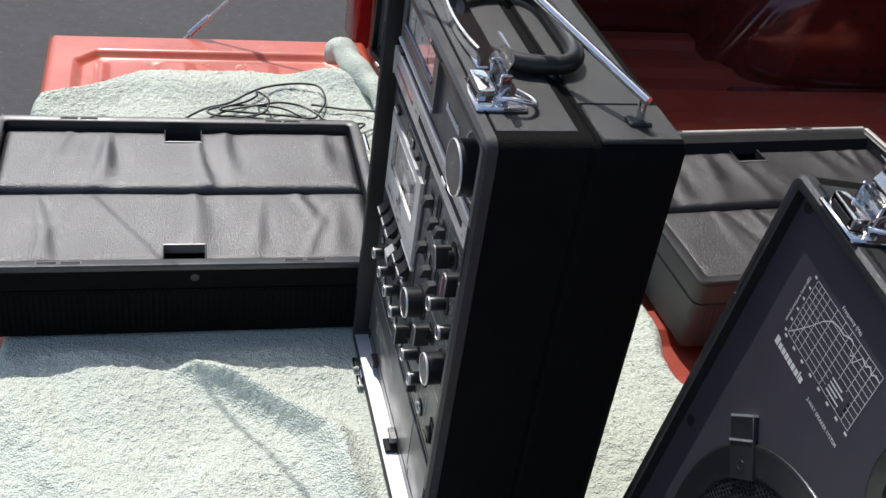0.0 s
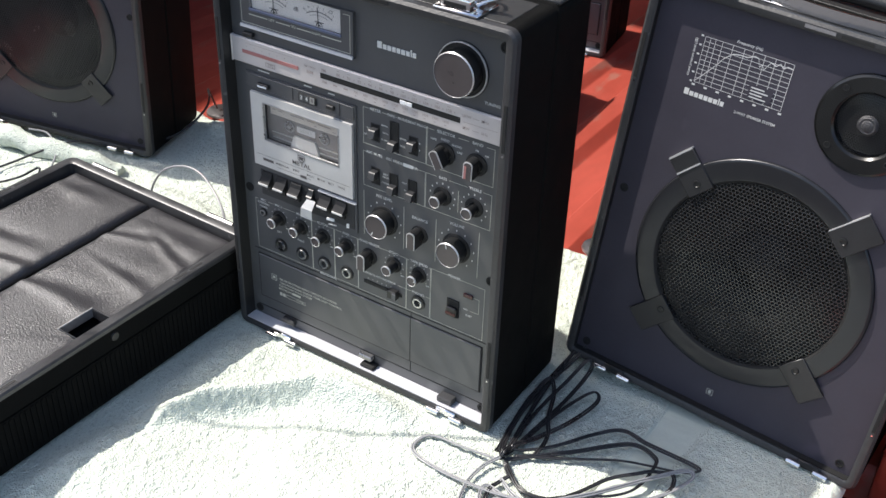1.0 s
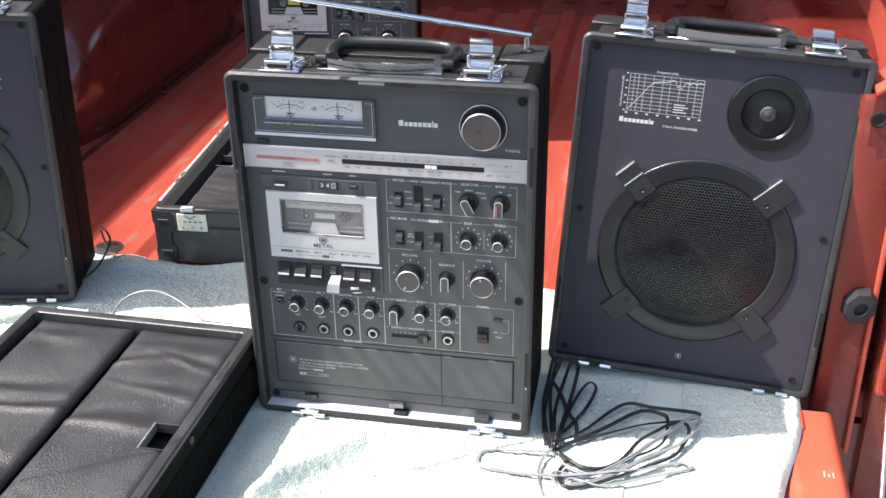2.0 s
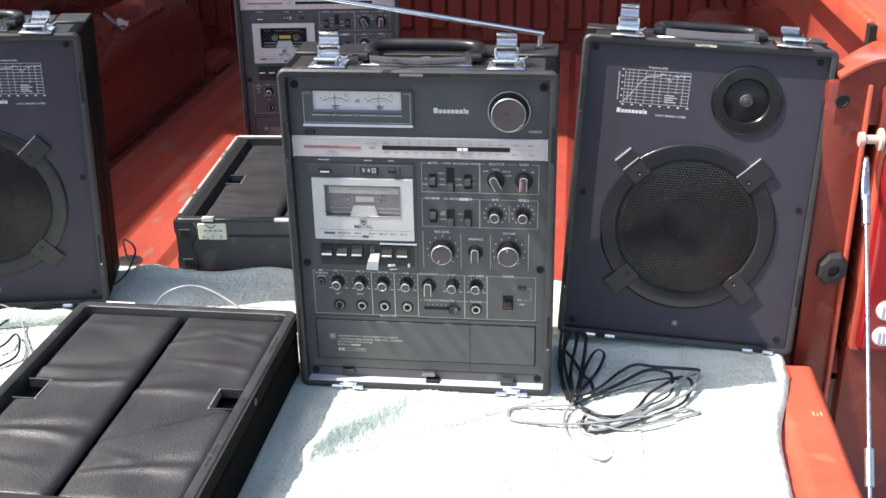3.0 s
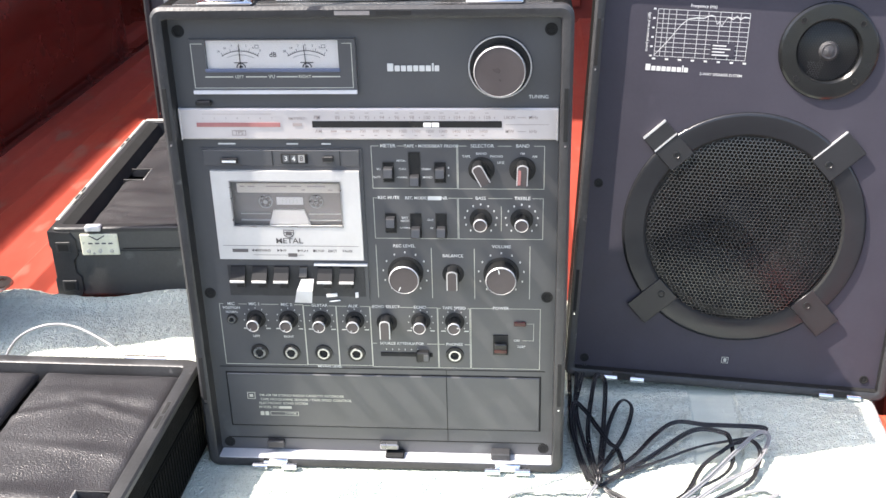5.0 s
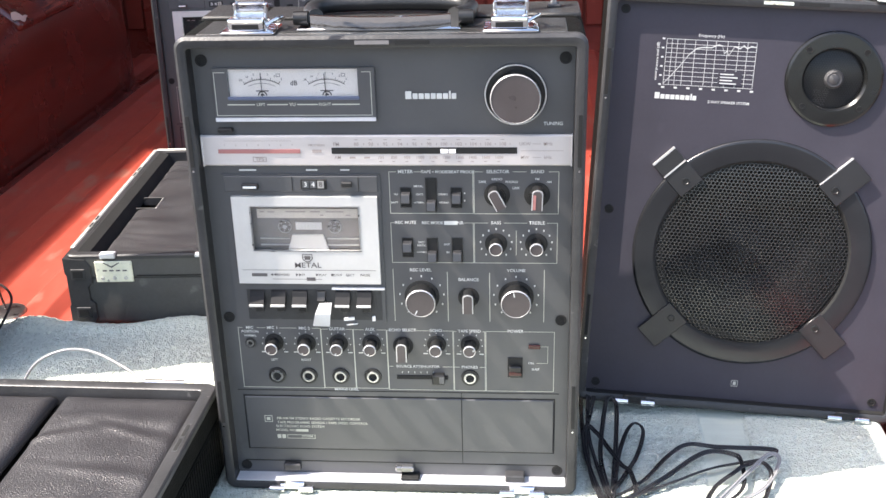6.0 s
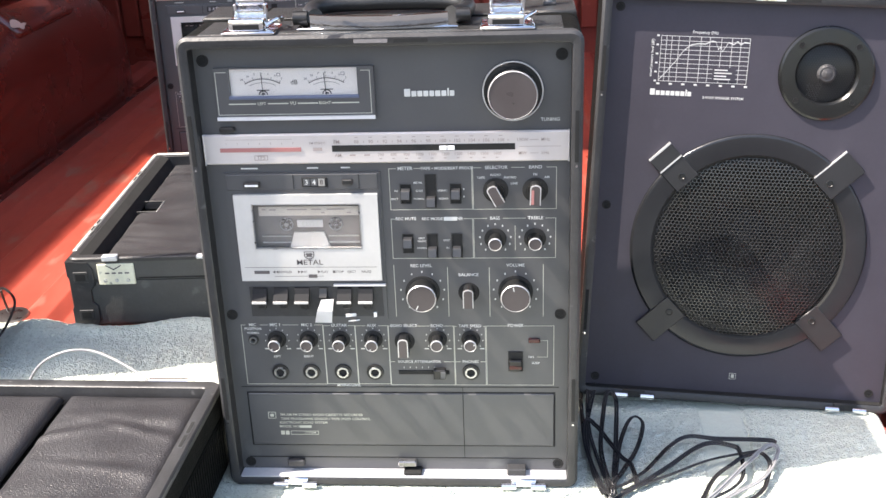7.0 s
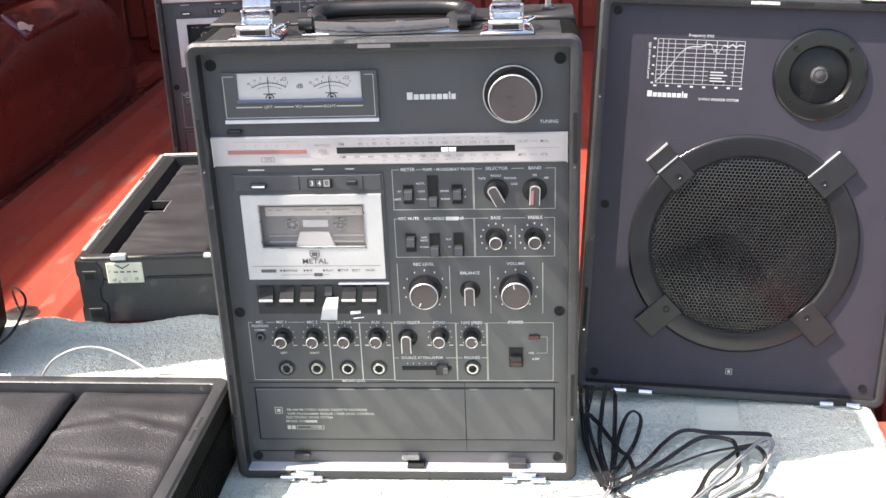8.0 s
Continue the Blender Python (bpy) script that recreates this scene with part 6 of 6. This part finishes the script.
def case_lid(m, name, label, hw, ln, h, edge_mat, tray_mat, seed, puffy, extras):
    root = thing(name, m, label, "case lid")

    def loop(inset, r, z):
        pts = rounded(hw - inset, -ln / 2 + inset, ln / 2 - inset, r)
        return [(x, y, z) for x, y in pts]
    def skin(loops, cap_first):
        bm = bmesh.new()
        rings = [[bm.verts.new(p) for p in l] for l in loops]
        for a, b in zip(rings, rings[1:]):
            for i in range(len(a)):
                j = (i + 1) % len(a)
                bm.faces.new((a[i], a[j], b[j], b[i]))
        if cap_first:
            bm.faces.new(rings[0])
        return bm, rings
    bm, _ = skin([loop(0.004, 0.010, 0.0), loop(0.0005, 0.012, 0.003), loop(0.0, 0.012, 0.006), loop(0.0, 0.012, h * 0.66), loop(0.0016, 0.011, h * 0.665), loop(0.0016, 0.011, h * 0.69), loop(-0.0008, 0.012, h * 0.70), loop(-0.0008, 0.012, h - 0.006)], True)
    part("tray", bm, tray_mat, root, "grained tray", smooth=40)
    bm, _ = skin([loop(-0.0008, 0.012, h - 0.006), loop(-0.0008, 0.012, h - 0.0018), loop(0.001, 0.011, h), loop(0.0110, 0.006, h), loop(0.0125, 0.005, h - 0.0012), loop(0.0125, 0.005, h - 0.030)], False)
    rim = part("rim", bm, RIM if extras else edge_mat, root, "worn metal rim", smooth=40)
    bm, rings = skin([loop(0.0125, 0.005, h - 0.030), loop(0.0130, 0.005, h - 0.031)], True)
    part("inner_floor", bm, PIT, root)
    # fine upright ribs round the lower band
    ribs = bmesh.new()
    sunk = 0.020 if extras else 0.014
    z0, z1 = 0.008, h * 0.64
    step = 0.0062
    n = int((2 * hw - 0.03) / step)
    for k in range(n):
        x = -hw + 0.015 + (k + 0.25) * step
        for sy in ((1,) if extras else (-1, 1)):
            y = sy * ln / 2
            box(ribs, x, x + 0.0033, min(y - 0.0004 * sy, y + 0.0011 * sy), max(y - 0.0004 * sy, y + 0.0011 * sy), z0, z1)
    n = int((ln - 0.03) / step)
    for k in range(n):
        y = -ln / 2 + 0.015 + (k + 0.25) * step
        for sx in (-1, 1):
            x = sx * hw
            box(ribs, min(x - 0.0004 * sx, x + 0.0011 * sx), max(x - 0.0004 * sx, x + 0.0011 * sx), y, y + 0.0033, z0, z1)
    rb = part("ribbing", ribs, tray_mat, root)
    tagged(rb, kind="stuff")
    lining(root, -hw + (0.034 if extras else 0.0210), -0.0042, -ln / 2 + 0.0135, ln / 2 - 0.0135, h - sunk, -1, seed, puffy)
    lining(root, 0.0042, hw - 0.0150, -ln / 2 + 0.0135, ln / 2 - 0.0135, h - sunk, 1, seed + 1, puffy)
    for sx in (-1, 1):
        for y in (-0.135, -0.112, 0.112, 0.135):
            part("rim_slot", boxed(sx * (hw - 0.0065) - 0.0016, sx * (hw - 0.0065) + 0.0016, y - 0.0095, y + 0.0095, h - 0.002, h + 0.0006), PIT, rim)
            part("slot_edge", boxed(sx * (hw - 0.0065) - 0.0024, sx * (hw - 0.0065) + 0.0024, y - 0.0105, y + 0.0105, h - 0.002, h + 0.0003), KEY, rim)
    for x in (-0.10, 0.10):
        part("hinge", tube(bmesh.new(), [(x - 0.02, ln / 2 + 0.004, h - 0.003), (x + 0.02, ln / 2 + 0.004, h - 0.003)], 0.0033, 10), CHROME, root, "small chrome hinge half", smooth=40)
    part("side_button", lathe(bmesh.new(), [(0.005, 0), (0.0045, 0.0015), (0, 0.002)], 14, Matrix.Translation((hw + 0.0008, 0.01, h * 0.84)) @ Matrix.Rotation(radians(90), 4, 'Z')), BLACK, root, smooth=40)
    if extras:
        y = -ln / 2
        # bare edge strips along one side and the far end, black sloping wall inside them
        part("edge_strip", boxed(-hw - 0.0012, -hw + 0.0052, y + 0.026, ln / 2 - 0.004, h - 0.006, h + 0.0012, r=0.0012), edge_mat, rim, "bare pale edge strip")
        part("edge_strip", boxed(-hw + 0.004, hw - 0.004, ln / 2 - 0.0052, ln / 2 + 0.0012, h - 0.006, h + 0.0014, r=0.0012), edge_mat, rim, "bare pale edge strip")
        wall = bmesh.new()
        sec = ((-hw + 0.010, h - 0.001), (-hw + 0.013, h + 0.0006), (-hw + 0.026, h - 0.004), (-hw + 0.033, h - 0.020), (-hw + 0.010, h - 0.020))
        ends = [[wall.verts.new((x, yy, z)) for x, z in sec] for yy in (y + 0.013, ln / 2 - 0.013)]
        for k in range(5):
            q = (k + 1) % 5
            wall.faces.new((ends[0][k], ends[0][q], ends[1][q], ends[1][k]))
        wall.faces.new(ends[0])
        wall.faces.new(ends[1])
        part("inner_wall", wall, PIT, root, "black sloping inner wall")
        for yy in (-0.118, -0.092, 0.092, 0.118):
            part("rim_slot", boxed(-hw + 0.0008, -hw + 0.0036, yy - 0.0085, yy + 0.0085, h, h + 0.0018, r=0.0005), PIT, rim)
        # one tall corner bracket with two square holes
        sec = ((-hw - 0.003, 0.004), (-hw + 0.027, 0.001), (-hw + 0.032, 0.010), (-hw + 0.032, 0.030), (-hw + 0.026, 0.036), (-hw + 0.026, 0.054), (-hw + 0.032, 0.060),
               (-hw + 0.032, h - 0.016), (-hw + 0.026, h - 0.006), (-hw - 0.003, h - 0.004), (-hw - 0.003, h - 0.024), (-hw - 0.001, h - 0.028), (-hw - 0.001, 0.030), (-hw - 0.003, 0.026))
        bm = bmesh.new()
        shell(bm, [(sec, y + 0.022), (sec, y - 0.0022), ([(x * 1.0 + (0.001 if x < -hw + 0.01 else -0.001), z) for x, z in sec], y - 0.0034)], True, True)
        c = part("corner_bracket", bm, RIM, root, "dark corner bracket with two square holes")
        for z in (0.013, h - 0.031):
            part("block_surround", boxed(-hw + 0.006, -hw + 0.025, y - 0.0046, y - 0.003, z - 0.002, z + 0.013, r=0.0008), RIM, c)
            part("block_hole", boxed(-hw + 0.009, -hw + 0.0215, y - 0.0050, y - 0.0035, z + 0.001, z + 0.010), PIT, c)
        lab = part("catch_plate", boxed(-hw + 0.038, -hw + 0.086, y - 0.0038, y - 0.001, h - 0.037, h - 0.008, r=0.001), TAPE, root, "aged cream catch plate with three rivets")
        for k in range(3):
            part("rivet", lathe(bmesh.new(), [(0.0026, 0), (0.0022, 0.0012), (0, 0.0016)], 12, Matrix.Translation((-hw + 0.047 + 0.0148 * k, y - 0.0038, h - 0.031))), STEEL, lab, smooth=40)
        bm = bmesh.new()
        for sx in (-1, 1):
            v = [bm.verts.new((-hw + 0.060 + sx * px, y - 0.0042, h + pz)) for px, pz in ((0.0, -0.0145), (0.0, -0.0165), (0.010, -0.0105), (0.010, -0.0090))]
            bm.faces.new(v)
        for k in range(4):
            bar(bm, -hw + 0.048 + 0.0085 * k, -hw + 0.0535 + 0.0085 * k, h - 0.0215, h - 0.0195, y - 0.0042)
        part("plate_mark", bm, PRINT_D, lab)
        part("catch_tab", boxed(-hw + 0.046, -hw + 0.066, y - 0.005, y + 0.005, h - 0.004, h + 0.003, r=0.001), LEDGE, root)
        part("catch_tab", boxed(0.0, 0.034, y - 0.004, y + 0.004, h - 0.004, h + 0.001, r=0.001), LEDGE, root)
        part("front_seam", boxed(-hw + 0.090, hw - 0.02, y - 0.0014, y, h - 0.030, h - 0.0285), PIT, root)
    return root


# ---- set out on the towel ----
CASSETTE = mat("grey_brown_cassette_shell", (0.24, 0.22, 0.21), 0.4, vary=0.1)
CREAM = mat("cream_tape_label", (0.60, 0.54, 0.48), 0.6, vary=0.08)
SEEN_TAPE = (CASSETTE, CREAM, BRIGHT, "cassette behind the window", SILVER)
YELLOW_TAPE = (PIT, PIT, YELLOW, "cassette with a yellow label", SILVER)
recorder(pose(0, 0, 0), "charcoal portable cassette recorder with silver dial scale, standing on the towel", SEEN_TAPE, True)
recorder(pose(-0.3424, 0.9437, BED + 0.001, 0, 0, 8.1) @ pose(0, 0, 0, 0, 0.6, 0), "second charcoal cassette recorder standing on the bed floor", YELLOW_TAPE, False)
HT = 0.430
speaker(pose(0.3414, 0.1408, 0.0048, 0, 0, -2.0) @ pose(0, 0, 0, -6.8, 0, 0) @ pose(0, 0, 0, 0, 3.0, 0), "dark portable loudspeaker with round grille, leaning back on the towel", 1)
speaker(pose(-0.691, 0.160, 0.011, 0, 0, 14.2) @ pose(0, 0, 0, 0.3, 0, 0) @ pose(0, 0, 0, 0, 2.4, 0), "dark portable loudspeaker standing by the rolled towel edge", -1)
case_lid(pose(-0.3384, -0.1916, 0.001, 0, 0, -1.0), "case_lid", "open black case lid with creased vinyl lining, lying on the towel", 0.156, 0.441, 0.092, RIM_LID, CASE, 3, 0.95, False)
case_lid(pose(-0.3100, 0.5790, BED + 0.002, 0, 0, 3.0), "case_lid", "second case lid with bright metal rim, lying on the bed floor", 0.168, 0.441, 0.098, RIM_PALE, TRAY, 11, 0.7, True)


# ---- cables ----
def cable(name, pts, r, material, label):
    ob = part(name, tube(bmesh.new(), smooth_line(pts, 8), r, 8), material, None, smooth=80)
    return tagged(ob, label, "cable")


rc = random.Random(8)


def twin_flex(pts, r, material, label):
    """Two insulated cores side by side, turning over a little as they run; crossings ride up on each other."""
    line = smooth_line([Vector((x + rc.uniform(-0.0015, 0.0015), y + rc.uniform(-0.0015, 0.0015), z)) for x, y, z in pts], 9)
    n = len(line)
    for k in range(n):
        near = sum(1 for q in range(0, max(0, k - 12), 3) if (line[q].xy - line[k].xy).length < 0.006)
        line[k].z += min(near, 5) * 0.0024
    for _ in range(3):
        for k in range(1, n - 1):
            line[k].z = (line[k - 1].z + 2 * line[k].z + line[k + 1].z) / 4
    turn = rc.uniform(0, 3)
    sides = [[], []]
    for k in range(n):
        way = (line[min(k + 1, n - 1)] - line[max(k - 1, 0)]).normalized()
        across = Vector((-way.y, way.x, 0))
        across = across.normalized() if across.length > 1e-4 else Vector((1, 0, 0))
        a = 0.55 * math.sin(turn + k * 0.045) + 0.35 * math.sin(1.7 * turn + k * 0.021)
        off = (across * math.cos(a) + way.cross(across) * math.sin(a)) * r * 1.02
        sides[0].append(line[k] + off)
        sides[1].append(line[k] - off)
    bm = bmesh.new()
    for side in sides:
        tube(bm, side, r, 8)
    return tagged(part("speaker_cable", bm, material, None, smooth=80), label, "cable")


tall = [(0.184, 0.180, 0.004), (0.182, 0.126, 0.005), (0.183, 0.053, 0.005), (0.188, -0.005, 0.006), (0.200, -0.040, 0.006), (0.192, 0.026, 0.006), (0.187, 0.085, 0.008), (0.191, 0.150, 0.022), (0.199, 0.168, 0.030),
        (0.198, 0.150, 0.024), (0.190, 0.117, 0.010), (0.184, 0.069, 0.006), (0.188, -0.006, 0.006), (0.202, -0.042, 0.006), (0.206, -0.004, 0.006), (0.214, 0.074, 0.008), (0.216, 0.122, 0.018), (0.210, 0.130, 0.022),
        (0.201, 0.100, 0.012), (0.197, 0.037, 0.006), (0.201, -0.030, 0.006)]
sideways = [(0.201, -0.036, 0.005), (0.214, 0.039, 0.006), (0.227, 0.086, 0.008), (0.237, 0.099, 0.010), (0.242, 0.085, 0.008), (0.231, 0.044, 0.006), (0.215, 0.005, 0.005), (0.204, -0.024, 0.005), (0.236, 0.002, 0.006),
            (0.263, 0.045, 0.006), (0.286, 0.065, 0.008), (0.316, 0.061, 0.008), (0.366, 0.060, 0.007), (0.370, 0.053, 0.006), (0.354, 0.046, 0.005), (0.305, 0.029, 0.005), (0.262, 0.001, 0.005), (0.213, -0.029, 0.005),
            (0.226, -0.016, 0.005), (0.223, 0.013, 0.006), (0.212, 0.038, 0.006), (0.198, 0.076, 0.008), (0.184, 0.087, 0.008), (0.181, 0.044, 0.006), (0.194, -0.037, 0.005)]
twin_flex(tall + sideways, 0.0012, CABLE, "long black twin speaker flex in loose tangled loops on the towel")
middle = [(0.203, -0.040, 0.005), (0.253, 0.007, 0.006), (0.298, 0.048, 0.008), (0.328, 0.048, 0.009), (0.334, 0.034, 0.008), (0.329, -0.001, 0.006), (0.314, -0.025, 0.006), (0.284, -0.046, 0.005), (0.255, -0.068, 0.005),
          (0.223, -0.059, 0.005), (0.207, -0.045, 0.005), (0.239, -0.067, 0.005), (0.273, -0.056, 0.005), (0.303, -0.005, 0.006), (0.331, 0.023, 0.008), (0.352, 0.035, 0.009), (0.358, 0.020, 0.008), (0.354, -0.001, 0.006),
          (0.338, -0.030, 0.005), (0.301, -0.058, 0.005), (0.255, -0.091, 0.005), (0.223, -0.103, 0.005), (0.213, -0.082, 0.005), (0.219, -0.059, 0.005)]
twin_flex(middle, 0.0012, CABLE, "second black twin flex looped through the tangle")
trailing = [(0.214, -0.065, 0.006), (0.251, -0.079, 0.006), (0.294, -0.037, 0.008), (0.334, 0.014, 0.010), (0.363, 0.046, 0.010), (0.369, 0.036, 0.009), (0.349, -0.006, 0.007), (0.309, -0.036, 0.006), (0.271, -0.074, 0.005),
            (0.238, -0.096, 0.005), (0.222, -0.097, 0.005), (0.228, -0.089, 0.005), (0.258, -0.095, 0.005), (0.311, -0.073, 0.005), (0.356, -0.048, 0.005), (0.358, -0.042, 0.005), (0.345, -0.041, 0.005), (0.292, -0.062, 0.005),
            (0.239, -0.081, 0.005), (0.183, -0.089, 0.005), (0.138, -0.088, 0.005), (0.117, -0.078, 0.004), (0.119, -0.058, 0.004), (0.131, -0.050, 0.004), (0.157, -0.048, 0.005), (0.200, -0.045, 0.006)]
twin_flex(trailing, 0.0011, WIRE, "grey speaker wire looped over the black flex")
drooping = [(0.200, -0.040, 0.008), (0.189, -0.062, 0.005), (0.191, -0.097, 0.004), (0.210, -0.144, 0.004), (0.233, -0.161, 0.004), (0.247, -0.152, 0.004), (0.245, -0.131, 0.004), (0.227, -0.112, 0.004), (0.211, -0.102, 0.004),
            (0.207, -0.081, 0.005), (0.239, -0.081, 0.005), (0.288, -0.053, 0.005)]
twin_flex(drooping, 0.0010, WIRE, "loose end of dark grey wire trailing on the towel")
cable("speaker_cable", [Vector((-0.420, 0.085, 0.010)), Vector((-0.415, 0.090, 0.045)), Vector((-0.398, 0.098, 0.072)), Vector((-0.370, 0.105, 0.084)), Vector((-0.340, 0.105, 0.084)), Vector((-0.305, 0.092, 0.076)), Vector((-0.275, 0.075, 0.066)), Vector((-0.258, 0.062, 0.050)), Vector((-0.250, 0.056, 0.020)), Vector((-0.248, 0.058, 0.004))], 0.0016, WIRE, "thin grey wire arching between case lid and loudspeaker")
def wire(pts, r, material, label):
    cable("speaker_cable", [Vector(p) for p in pts], r, material, label)


wire([(-0.570, 0.372, 0.002), (-0.562, 0.350, 0.045), (-0.539, 0.328, 0.050), (-0.525, 0.309, 0.045), (-0.523, 0.287, 0.035), (-0.525, 0.257, 0.025), (-0.536, 0.236, 0.018), (-0.555, 0.219, 0.012), (-0.583, 0.190, 0.010),
      (-0.604, 0.169, 0.012), (-0.625, 0.135, 0.026), (-0.648, 0.098, 0.020), (-0.672, 0.050, 0.010), (-0.690, 0.000, 0.008)], 0.0017, CABLE, "black wire running round the loudspeaker's foot")
wire([(-0.690, 0.112, 0.036), (-0.665, 0.124, 0.032), (-0.638, 0.114, 0.020), (-0.620, 0.092, 0.012), (-0.600, 0.056, 0.008), (-0.586, 0.036, 0.006), (-0.580, 0.010, 0.005)], 0.0014, WIRE, "thin grey wire curling off the rolled towel edge")
big = [(-0.640, -0.190, 0.006), (-0.657, -0.173, 0.008), (-0.674, -0.150, 0.010), (-0.685, -0.120, 0.012), (-0.709, -0.094, 0.014), (-0.728, -0.065, 0.016), (-0.741, -0.021, 0.016), (-0.740, 0.013, 0.014), (-0.718, 0.022, 0.012),
       (-0.691, 0.020, 0.010), (-0.665, 0.008, 0.008), (-0.648, -0.003, 0.008)]
small = [(-0.655, -0.040, 0.008), (-0.661, -0.100, 0.010), (-0.666, -0.135, 0.012), (-0.682, -0.097, 0.016), (-0.697, -0.080, 0.018), (-0.709, -0.079, 0.018), (-0.699, -0.066, 0.016), (-0.678, -0.064, 0.014), (-0.655, -0.080, 0.010)]
flat = [(-0.645, -0.150, 0.006), (-0.668, -0.120, 0.010), (-0.676, -0.076, 0.014), (-0.684, -0.046, 0.014), (-0.678, -0.017, 0.012), (-0.658, 0.004, 0.010), (-0.644, 0.014, 0.008), (-0.625, 0.040, 0.012), (-0.622, 0.068, 0.014), (-0.609, 0.056, 0.012),
        (-0.596, 0.020, 0.008), (-0.606, -0.006, 0.006), (-0.632, -0.040, 0.006), (-0.650, -0.090, 0.008), (-0.655, -0.140, 0.008), (-0.668, -0.150, 0.010), (-0.678, -0.110, 0.012), (-0.672, -0.050, 0.012), (-0.650, -0.020, 0.010)]
wire(big + small + flat, 0.0017, CABLE, "coil of black speaker wire on the towel beyond the lid")
